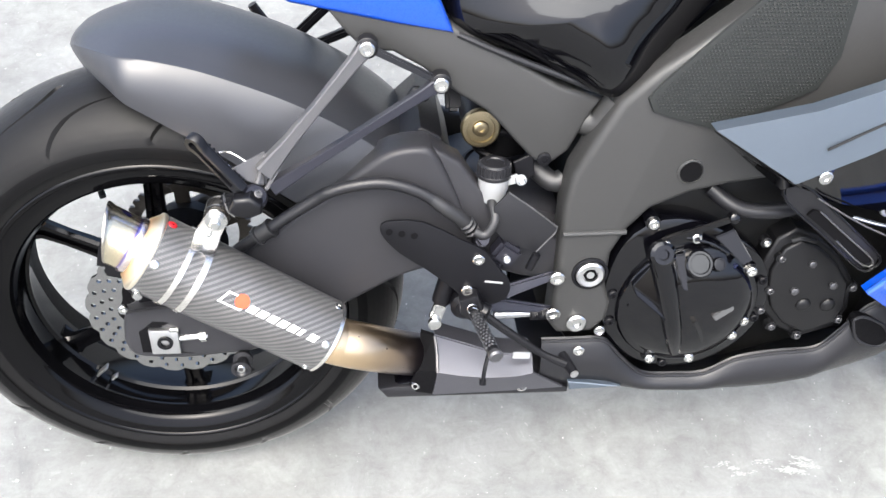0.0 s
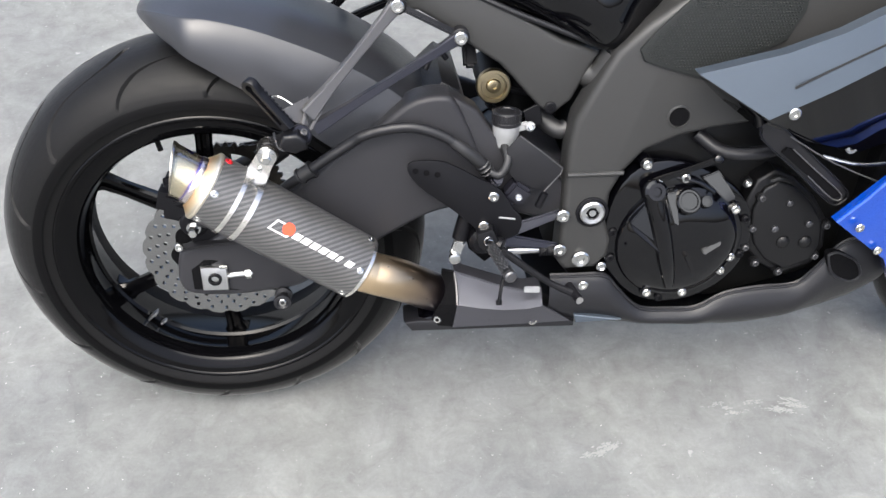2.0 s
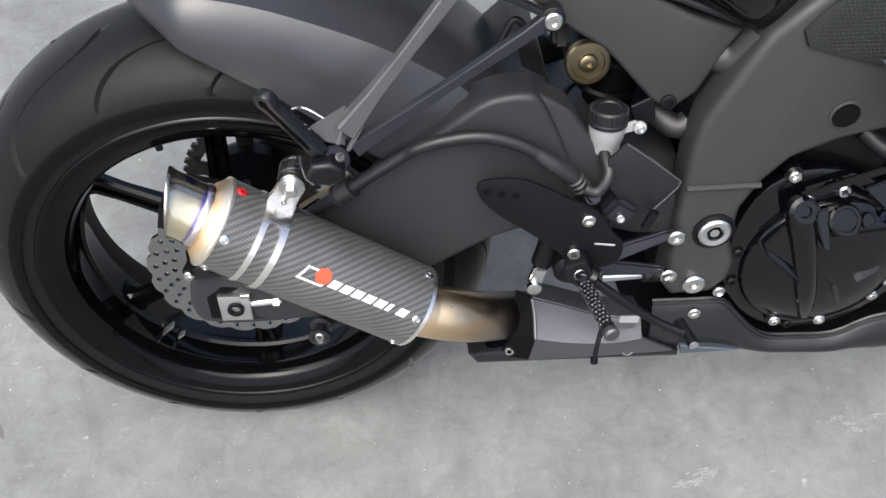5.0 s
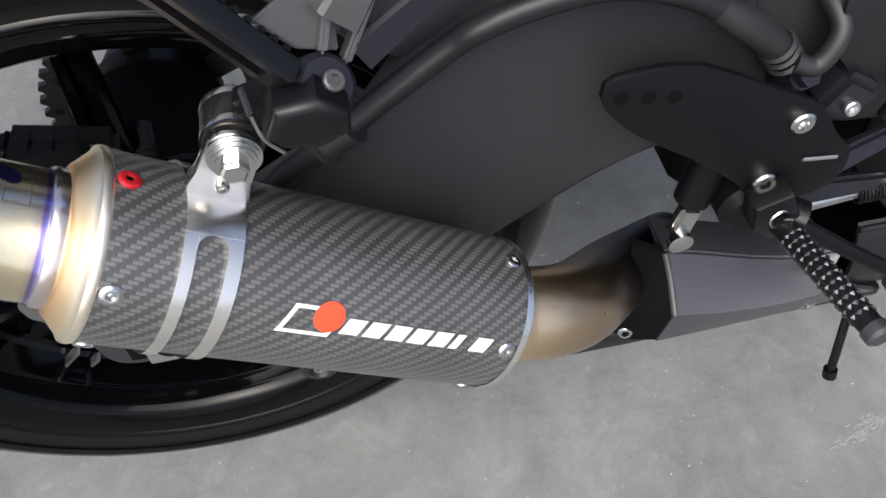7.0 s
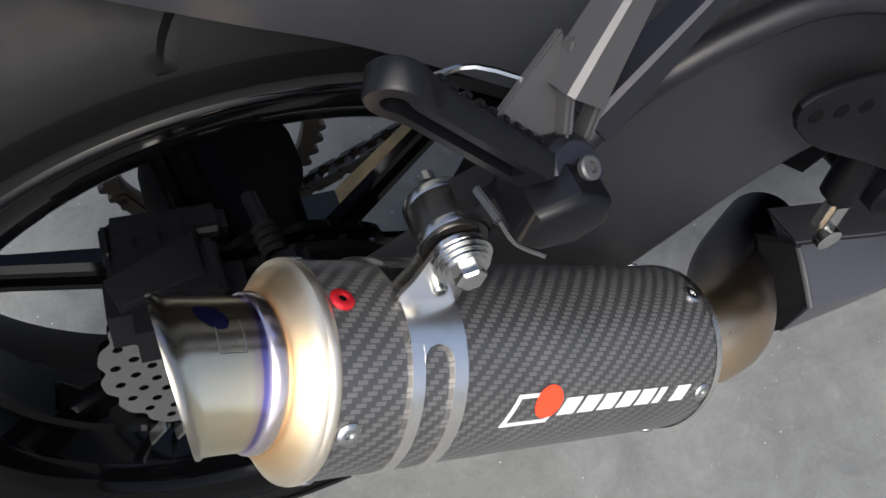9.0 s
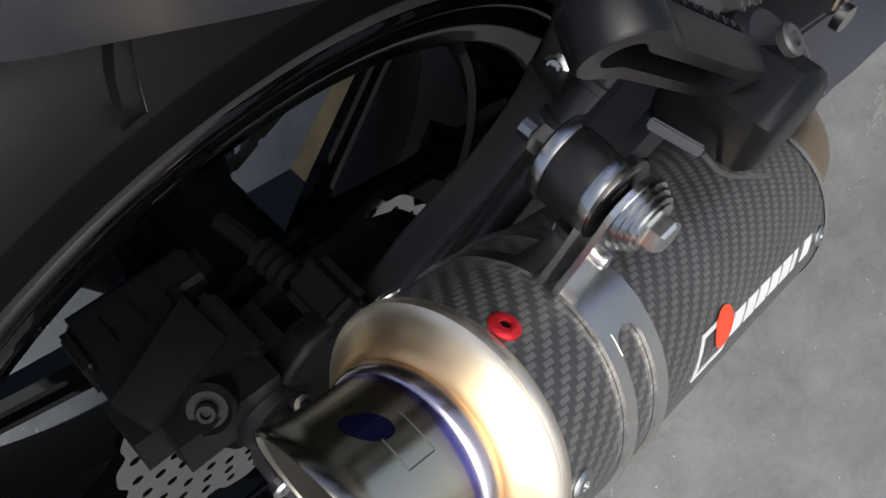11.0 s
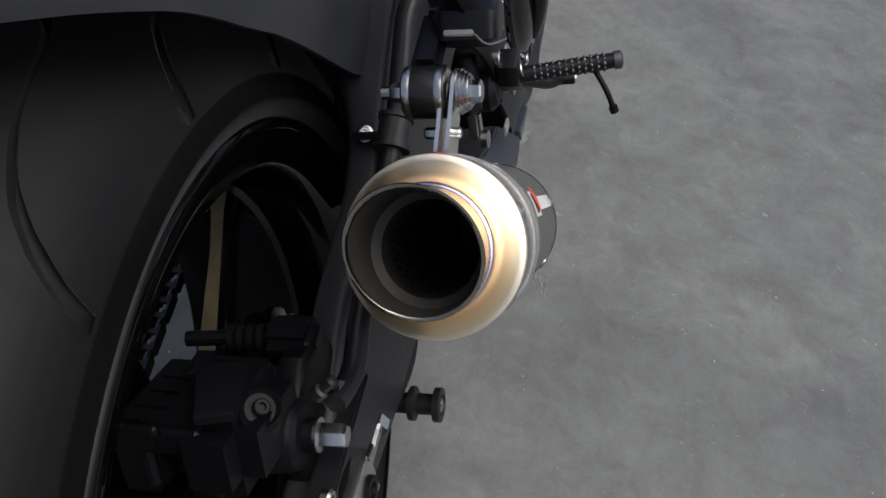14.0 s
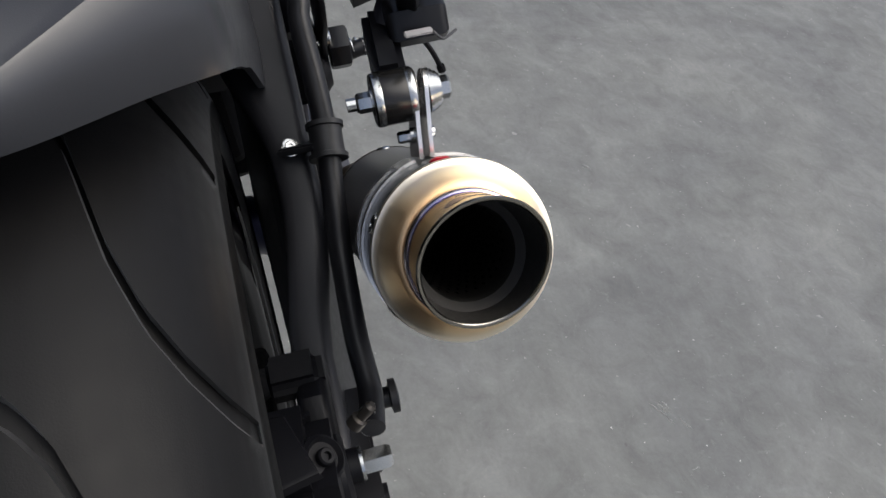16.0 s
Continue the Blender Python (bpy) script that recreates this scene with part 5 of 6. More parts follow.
    part("rod_coil", tube([(0.478 + 0.0005 * t, -0.163 + 0.008 * math.cos(t * 1.2), 0.046 + 0.008 * math.sin(t * 1.2)) for t in range(50)], 0.0014, 5, 2), MATT_BLACK, rs)
    # master cylinder
    part("master_cylinder", join(block((0.440, -0.158, 0.143), (0.032, 0.026, 0.030), (0, 35, 0), 0.005), tube([(0.432, -0.156, 0.128), (0.418, -0.158, 0.100)], 0.009, 14, 0)), STRUT_DARK, rs, "dark brake master cylinder")
    screw("cylinder_screw", (0.440, -0.172, 0.140), (0, -1, 0.2), 0.005, 0.004, rs, ALLOY)
    part("heel_shield", prism([(0.421, 0.210), (0.438, 0.230), (0.470, 0.206), (0.502, 0.180), (0.500, 0.172), (0.478, 0.144), (0.439, 0.157), (0.423, 0.178)], -0.163, -0.159, 0.0014, 2), SATIN_BLACK, rs, "thin black heel shield")
    part("shield_edge", tube([(0.438, -0.1632, 0.230), (0.470, -0.1632, 0.206), (0.5015, -0.1632, 0.180), (0.4995, -0.1632, 0.172), (0.478, -0.1632, 0.144)], 0.0011, 6, 0), STRUT, rs)
    part("shield_stud", tube([(0.470, -0.168, 0.122), (0.478, -0.168, 0.144)], 0.0052, 12, 0), MATT_BLACK, rs)
    return rs


make_rearset()


def make_reservoir():
    c = (0.4235, -0.128, 0.201)
    res = part("fluid_reservoir", lathe([(0, 0.010), (0.0005, 0.0150), (0.004, 0.0162), (0.014, 0.0168), (0.017, 0.0186), (0.034, 0.0198), (0.034, 0)], c, (0, 0, 1), 32), WHITE_PLASTIC, bike, "milky brake fluid reservoir with black cap")
    part("cap", lathe([(0.033, 0.0200), (0.034, 0.0212), (0.038, 0.0212), (0.039, 0.0198), (0.050, 0.0190), (0.052, 0.0168), (0.052, 0.012), (0.0505, 0.011), (0.0505, 0)], c, (0, 0, 1), 36), SATIN_BLACK, res)
    for k in range(24):
        a = 2 * math.pi * k / 24
        part("cap_rib", block((c[0] + 0.0196 * math.cos(a), c[1] + 0.0196 * math.sin(a), c[2] + 0.0445), (0.0024, 0.0020, 0.012), (0, 0, math.degrees(a)), 0.0005, 1), SATIN_BLACK, res)
    part("mount_ear", join(block((c[0] + 0.023, c[1] - 0.005, c[2] + 0.030), (0.018, 0.006, 0.012), (0, -15, 0), 0.002), lathe([(0, 0.0068), (0.004, 0.0068), (0.006, 0.005), (0.006, 0)], (c[0] + 0.032, c[1] - 0.009, c[2] + 0.032), (0, -1, 0.2), 20)), WHITE_PLASTIC, res)
    screw("ear_screw", (c[0] + 0.032, c[1] - 0.015, c[2] + 0.033), (0, -1, 0.2), 0.0042, 0.003, res)
    part("mount_stay", prism([(0.447, 0.25), (0.470, 0.262), (0.475, 0.232), (0.455, 0.222)], -0.125, -0.12, 0.001, 1), MATT_BLACK, res)
    part("hose", tube([(0.421, -0.128, 0.206), (0.421, -0.148, 0.203), (0.423, -0.164, 0.192), (0.412, -0.168, 0.174), (0.398, -0.166, 0.178)], 0.0060, 12, 5), SOFT_RUBBER, res)
    return res


make_reservoir()


# ---------- shock ----------
def make_shock():
    sh = part("rear_shock", tube([(0.415, 0.04, 0.262), (0.417, -0.028, 0.252)], 0.023, 28, 0), SATIN_BLACK, bike, "rear shock with gold reservoir cap")
    part("gold_cap", lathe([(0, 0.026), (0.008, 0.026), (0.010, 0.024), (0.010, 0.019), (0.007, 0.018), (0.007, 0.011), (0.011, 0.010), (0.012, 0.0075), (0.012, 0.0042), (0.008, 0.004), (0.008, 0)], (0.417, -0.028, 0.252), (0, -1, 0.1), 36), BRASS, sh, "gold anodised cap")
    part("body", tube([(0.47, 0.0, 0.30), (0.43, 0.0, 0.05)], 0.030, 20, 0), DARK, sh)
    part("coil", tube([(0.468 - 0.0016 * t + 0.036 * math.cos(t * 0.8), 0.036 * math.sin(t * 0.8), 0.27 - 0.0045 * t) for t in range(42)], 0.005, 6, 3), MATT_BLACK, sh)
    return sh


make_shock()


# ---------- tail: subframe, panels, seat ----------
def make_tail():
    sub = part("subframe", prism([(0.225, 0.445), (0.250, 0.412), (0.270, 0.392), (0.300, 0.392), (0.335, 0.372), (0.375, 0.341), (0.409, 0.320), (0.425, 0.304), (0.450, 0.276), (0.468, 0.257), (0.487, 0.246), (0.512, 0.267), (0.535, 0.318), (0.545, 0.335), (0.492, 0.352), (0.414, 0.395), (0.36, 0.425), (0.30, 0.44)], -0.130, -0.085, 0.006, 3), FRAME_GREY, bike, "flat dark grey alloy subframe")
    part("far_rail", prism([(0.225, 0.445), (0.27, 0.40), (0.36, 0.345), (0.48, 0.25), (0.53, 0.30), (0.42, 0.40), (0.30, 0.44)], 0.085, 0.125, 0.006, 2), FRAME_GREY, sub)
    part("under_tray", prism([(0.15, 0.47), (0.22, 0.45), (0.36, 0.40), (0.48, 0.33), (0.55, 0.36), (0.55, 0.47)], -0.084, 0.084, 0.01, 2), DARK, sub)
    screw("frame_bolt", (0.483, -0.130, 0.258), (0, -1, 0), 0.0085, 0.004, sub, MATT_BLACK)
    part("sensor_arm", bar((0.375, -0.085, 0.30), (0.372, -0.06, 0.345), 0.024, 0.018, (1, 0, 0), 0.004), MATT_BLACK, sub)
    tail = part("tail_panel", prism([(0.02, 0.54), (0.10, 0.492), (0.155, 0.464), (0.19, 0.447), (0.25, 0.435), (0.30, 0.425), (0.368, 0.414), (0.350, 0.455), (0.335, 0.52), (0.20, 0.56)], -0.134, -0.118, 0.006, 3), BLUE, bike, "glossy metallic blue tail panel")
    cowl = pillow([(0.372, 0.416), (0.40, 0.404), (0.44, 0.391), (0.50, 0.366), (0.55, 0.343), (0.585, 0.36), (0.62, 0.40), (0.70, 0.47), (0.80, 0.56), (0.55, 0.60), (0.34, 0.56), (0.352, 0.46)], -0.122, 0.052, 12, 2.0)
    for v in cowl.verts:
        v.co.y += 0.38 * (v.co.z - 0.40)
    part("side_cowl", cowl, GLOSS_BLACK, tail, "glossy black side cowl", 60)
    part("cowl_edge", tube([(0.372, -0.128, 0.412), (0.42, -0.130, 0.392), (0.48, -0.130, 0.369), (0.545, -0.130, 0.343)], 0.004, 8, 4), SATIN_BLACK, tail)
    part("mark", join(bar((0.530, -0.1395, 0.388), (0.562, -0.1375, 0.373), 0.004, 0.0025, (0, -1, 0), 0.0005), bar((0.530, -0.1395, 0.386), (0.556, -0.1345, 0.361), 0.004, 0.0025, (0, -1, 0), 0.0005)), SILVER_BLUE, tail, "silver V-shaped trim")
    part("seat", prism([(0.36, 0.475), (0.40, 0.455), (0.47, 0.462), (0.53, 0.50), (0.55, 0.56), (0.34, 0.56)], -0.142, 0.142, 0.02, 4), SEAT, tail, "black vinyl seat")
    part("cowl_latch", lathe([(0, 0.011), (0.006, 0.011), (0.008, 0.008), (0.008, 0)], (0.505, -0.138, 0.445), (0, -1, 0.2), 20), GLOSS_BLACK, tail)
    # far-side footrest hanger seen past the tail
    far = part("far_hanger", bar((0.268, 0.150, 0.402), (0.158, 0.199, 0.285), 0.014, 0.018, (0.3, 1, 0.2), 0.004), PEG_ALLOY, bike, "black far-side footrest hanger")
    part("lower_strut", bar((0.350, 0.149, 0.362), (0.165, 0.198, 0.268), 0.013, 0.016, (0.3, 1, 0.2), 0.004), PEG_ALLOY, far)
    part("footpeg", tube([(0.150, 0.22, 0.255), (0.105, 0.212, 0.335)], [0.011, 0.007], 10, 3), PEG_ALLOY, far)
    return tail


make_tail()


# ---------- main frame ----------
def make_frame():
    out = [(0.80, 0.56), (0.70, 0.462), (0.637, 0.411), (0.598, 0.382), (0.560, 0.345), (0.536, 0.297), (0.514, 0.250), (0.508, 0.207), (0.508, 0.168), (0.509, 0.100), (0.508, 0.022), (0.520, 0.006), (0.567, 0.008), (0.586, 0.030), (0.588, 0.059), (0.576, 0.088), (0.577, 0.135), (0.593, 0.171), (0.617, 0.201), (0.662, 0.222), (0.709, 0.234), (0.756, 0.241), (0.82, 0.262), (0.98, 0.30), (1.10, 0.36), (1.10, 0.50), (0.95, 0.56)]
    fr = part("main_frame", prism(out, -0.160, -0.110, 0.010, 4), FRAME_GREY, bike, "flat dark grey twin-spar alloy frame")
    part("far_spar", prism([(x, z) for x, z in out], 0.110, 0.155, 0.006, 2), FRAME_GREY, fr)
    part("rib", tube([(0.510, -0.161, 0.168), (0.590, -0.161, 0.170)], 0.0035, 8, 0), FRAME_GREY, fr)
    pad_out = [(0.588, 0.350), (0.604, 0.371), (0.66, 0.43), (0.72, 0.49), (0.80, 0.50), (0.80, 0.40), (0.783, 0.361), (0.73, 0.335), (0.674, 0.311), (0.62, 0.326), (0.596, 0.334)]
    pad = part("grip_pad", prism(pad_out, -0.1650, -0.158, 0.002, 2), GRIP, fr, "dimpled grey rubber grip pad")
    dim = bmesh.new()

    def inside(x, z):
        c = False
        for (x0, z0), (x1, z1) in zip(pad_out, pad_out[1:] + pad_out[:1]):
            if (z0 > z) != (z1 > z) and x < (x1 - x0) * (z - z0) / (z1 - z0) + x0:
                c = not c
        return c

    for i in range(52):
        for j in range(46):
            x, z = 0.59 + 0.0043 * i + 0.00215 * (j % 2), 0.315 + 0.0040 * j
            if all(inside(x + a, z + b) for a, b in ((0.006, 0), (-0.006, 0), (0, 0.006), (0, -0.006))):
                top = dim.verts.new((x, -0.1662, z))
                base = [dim.verts.new((x + 0.0016 * math.cos(q), -0.1650, z + 0.0016 * math.sin(q))) for q in (0.3, 1.56, 2.8, 4.1, 5.4)]
                for p, q in zip(base, base[1:] + base[:1]):
                    dim.faces.new((p, q, top))
    d = part("pad_dimple", dim, GRIP, pad)
    d["kind"] = "stuff"
    part("hole_rim", lathe([(-0.006, 0.016), (0.001, 0.017), (0.002, 0.0145), (-0.004, 0.013)], (0.657, -0.160, 0.254), (0, -1, 0), 32), FRAME_GREY, fr)
    # no real opening: a black disc paints the shade inside the hole
    part("hole", lathe([(-0.004, 0.0135), (0.0022, 0.0135), (0.0022, 0.0)], (0.657, -0.159, 0.254), (0, -1, 0), 28), DARK, fr)
    part("pivot_ring", lathe([(0, 0.024), (0.002, 0.024), (0.003, 0.021), (0.001, 0.019), (0.001, 0)], (0.552, -0.160, 0.107), (0, -1, 0), 36), MATT_BLACK, fr)
    part("pivot_bolt", lathe([(0, 0.0185), (0.004, 0.0185), (0.006, 0.016), (0.005, 0.010), (0.002, 0.0095), (0.002, 0.006), (0.004, 0.005), (0.004, 0)], (0.552, -0.161, 0.107), (0, -1, 0), 36), ALLOY, fr, "bright alloy swingarm pivot bolt")
    # black hexagon on the bolt paints the shade of its socket
    part("pivot_socket_shade", lathe([(0, 0.0092), (0.0022, 0.0092), (0.0024, 0.0078), (0.0012, 0.006), (0.0012, 0)], (0.552, -0.1635, 0.107), (0, -1, 0), 6), DARK, fr)
    part("side_bolt", lathe([(0, 0.0135), (0.005, 0.0135), (0.007, 0.011), (0.006, 0.006), (0.003, 0.0055), (0.003, 0)], (0.543, -0.160, 0.028), (0, -1, 0), 30), STEEL, fr)
    part("small_bolt", lathe([(0, 0.0075), (0.004, 0.0075), (0.005, 0.006), (0.003, 0.004), (0.003, 0)], (0.577, -0.158, 0.012), (0, -1, 0), 20), STEEL, fr)
    part("junction", tube([(0.510, -0.10, 0.31), (0.545, -0.12, 0.30), (0.565, -0.13, 0.335)], 0.018, 14, 4), FRAME_GREY, fr)
    part("breather", tube([(0.47, -0.09, 0.235), (0.50, -0.11, 0.215), (0.515, -0.11, 0.22)], 0.013, 12, 4), SOFT_RUBBER, fr)
    return fr


make_frame()


# ---------- engine ----------
def make_engine():
    eng = part("engine", prism([(0.50, 0.02), (0.56, -0.06), (0.78, -0.08), (0.95, -0.03), (1.02, 0.10), (0.95, 0.26), (0.80, 0.30), (0.62, 0.26), (0.57, 0.20)], -0.120, 0.12, 0.012, 2), ENGINE, bike, "black engine")
    # clutch side
    c = (0.690, 0.053)
    part("clutch_case", prism([(c[0] + (0.114 + 0.030 * max(0.0, math.cos(radians(k - 120))) ** 6) * math.cos(radians(k)), c[1] + (0.114 + 0.030 * max(0.0, math.cos(radians(k - 120))) ** 6) * math.sin(radians(k))) for k in range(0, 360, 8)], -0.157, -0.118, 0.006, 2), GLOSS_BLACK, eng)
    part("clutch_cover", lathe([(-0.012, 0.096), (0.004, 0.096), (0.008, 0.093), (0.009, 0.088), (0.013, 0.084), (0.020, 0.070), (0.025, 0.045), (0.027, 0.0)], (c[0], -0.157, c[1]), (0, -1, 0), 64), GLOSS_BLACK, eng, "glossy black clutch cover", 40)

    def facet(pts, back):
        """A raised facet: its corners, closed down to the cover behind."""
        bm = bmesh.new()
        front = [bm.verts.new(p) for p in pts]
        rear = [bm.verts.new((p[0], back, p[2])) for p in pts]
        bm.faces.new(front)
        bm.faces.new(list(reversed(rear)))
        for k in range(len(pts)):
            q = (k + 1) % len(pts)
            bm.faces.new((front[k], rear[k], rear[q], front[q]))
        bmesh.ops.bevel(bm, geom=list(bm.edges), offset=0.0012, segments=2, affect="EDGES", clamp_overlap=True)
        return bm

    for pts in (
        [(0.606, -0.176, 0.096), (0.626, -0.173, 0.124), (0.642, -0.183, 0.100), (0.656, -0.191, 0.061)],
        [(0.606, -0.174, 0.096), (0.656, -0.190, 0.061), (0.652, -0.196, 0.053), (0.611, -0.182, 0.085)],
        [(0.653, -0.173, 0.141), (0.668, -0.172, 0.143), (0.672, -0.196, 0.100), (0.664, -0.194, 0.104)],
        [(0.717, -0.186, 0.052), (0.748, -0.176, 0.068), (0.747, -0.183, 0.058), (0.721, -0.191, 0.046)],
        [(0.690, -0.192, 0.046), (0.696, -0.190, 0.048), (0.728, -0.176, -0.006), (0.720, -0.177, -0.010)],
    ):
        part("cover_facet", facet(pts, -0.166), GLOSS_BLACK, eng)
    part("cover_pillar", tube([(0.634, -0.176, 0.142), (0.650, -0.184, 0.092), (0.668, -0.184, 0.030), (0.682, -0.174, -0.016)], [0.0155, 0.0140, 0.0125, 0.008], 18, 6), GLOSS_BLACK, eng)
    part("case_shoulder", facet([(0.706, -0.163, 0.161), (0.732, -0.158, 0.169), (0.756, -0.178, 0.134), (0.743, -0.181, 0.129)], -0.140), GLOSS_BLACK, eng)
    part("case_arc", tube([(0.668, -0.164, 0.163), (0.684, -0.168, 0.161), (0.702, -0.170, 0.156), (0.724, -0.172, 0.142)], 0.0035, 10, 4), GLOSS_BLACK, eng)
    for x, z, r in ((0.686, 0.129, 0.0185), (0.712, 0.128, 0.009)):
        part("cover_boss", lathe([(-0.016, r), (0.005, r), (0.007, r * 0.88), (0.007, r * 0.72), (0.0055, r * 0.66), (0.0055, 0)], (x, -0.176, z), (0.05, -0.80, 0.60), 32), GLOSS_BLACK, eng)
    part("lever_boss", lathe([(0, 0.0165), (0.012, 0.0165), (0.015, 0.0125), (0.015, 0.007), (0.012, 0.006), (0.012, 0)], (0.634, -0.174, 0.146), (0, -0.9, 0.4), 28), GLOSS_BLACK, eng)
    for x, z in ((0.621, 0.185), (0.680, 0.163), (0.764, 0.110), (0.772, 0.028), (0.761, 0.004), (0.652, -0.034), (0.708, -0.035)):
        part("bolt_post", lathe([(0, 0.010), (0.018, 0.0095), (0.019, 0)], (x, -0.146, z), (0, -1, 0), 20), GLOSS_BLACK, eng)
        screw("cover_bolt", (x, -0.165, z), (0, -1, 0), 0.0072, 0.006, eng)
    screw("arm_screw", (0.639, -0.176, 0.161), (0, -1, 0.2), 0.0045, 0.004, eng)
    for a in (170, 195, 262, 345, 20):
        screw("case_bolt", (c[0] + 0.104 * math.cos(radians(a)), -0.157, c[1] + 0.104 * math.sin(radians(a))), (0, -1, 0), 0.006, 0.005, eng, MATT_BLACK)
    # right front cover
    out = [(0.785, 0.107), (0.797, 0.148), (0.820, 0.164), (0.850, 0.152), (0.890, 0.119), (0.919, 0.080), (0.928, 0.030), (0.915, -0.001), (0.869, -0.019), (0.830, 0.002), (0.803, 0.034), (0.790, 0.070)]
    part("pickup_cover", prism(out, -0.150, -0.115, 0.005, 3), COVER_BLACK, eng, "black ignition cover")
    part("pickup_face", prism([(0.858 + (x - 0.858) * 0.84, 0.075 + (z - 0.075) * 0.84) for x, z in out], -0.158, -0.148, 0.004, 3), COVER_BLACK, eng, "raised matt black cover face")
    for x, z in ((0.779, 0.147), (0.806, 0.122), (0.803, 0.070), (0.798, 0.037), (0.820, 0.008), (0.861, -0.009), (0.913, 0.018), (0.918, 0.072)):
        part("bolt_post", lathe([(0, 0.0078), (0.010, 0.0074), (0.011, 0)], (x, -0.147, z), (0, -1, 0), 18), COVER_BLACK, eng)
        screw("pickup_bolt", (x, -0.157, z), (0, -1, 0), 0.0048, 0.004, eng, STEEL if z > 0.14 else KNURL)
    for x, z, r in ((0.836, 0.070, 0.0055), (0.888, 0.078, 0.0055), (0.849, 0.114, 0.005)):
        part("cover_knob", lathe([(0, r), (0.004, r), (0.005, r * 0.7), (0.005, 0)], (x, -0.158, z), (0, -1, 0), 18), KNURL, eng)
    for x, z, r in ((0.855, 0.046, 0.0105), (0.890, 0.045, 0.0105)):
        part("cover_dome", lathe([(0, r), (0.002, r * 0.96), (0.004, r * 0.75), (0.005, r * 0.4), (0.0054, 0)], (x, -0.158, z), (0, -1, 0), 22), COVER_BLACK, eng)
    part("cover_ridge", tube([(0.812, -0.158, 0.150), (0.824, -0.160, 0.155), (0.842, -0.160, 0.150)], 0.0035, 10, 4), COVER_BLACK, eng)
    # hoses and bracketry over the clutch
    part("coolant_hose", tube([(0.70, -0.13, 0.215), (0.735, -0.15, 0.195), (0.79, -0.155, 0.195), (0.84, -0.14, 0.205)], 0.010, 14, 6), SATIN_BLACK, eng)
    part("clutch_arm", join(bar((0.630, -0.170, 0.158), (0.722, -0.166, 0.191), 0.010, 0.006, (0, -1, 0), 0.002), lathe([(0, 0.0065), (0.012, 0.0065), (0.013, 0.005), (0.013, 0)], (0.722, -0.160, 0.190), (0, -1, 0.3), 18)), GLOSS_BLACK, eng)
    part("barrel", prism([(0.74, 0.10), (0.90, 0.16), (0.93, 0.28), (0.78, 0.26)], -0.10, 0.10, 0.006, 2), ENGINE, eng)
    return eng


make_engine()


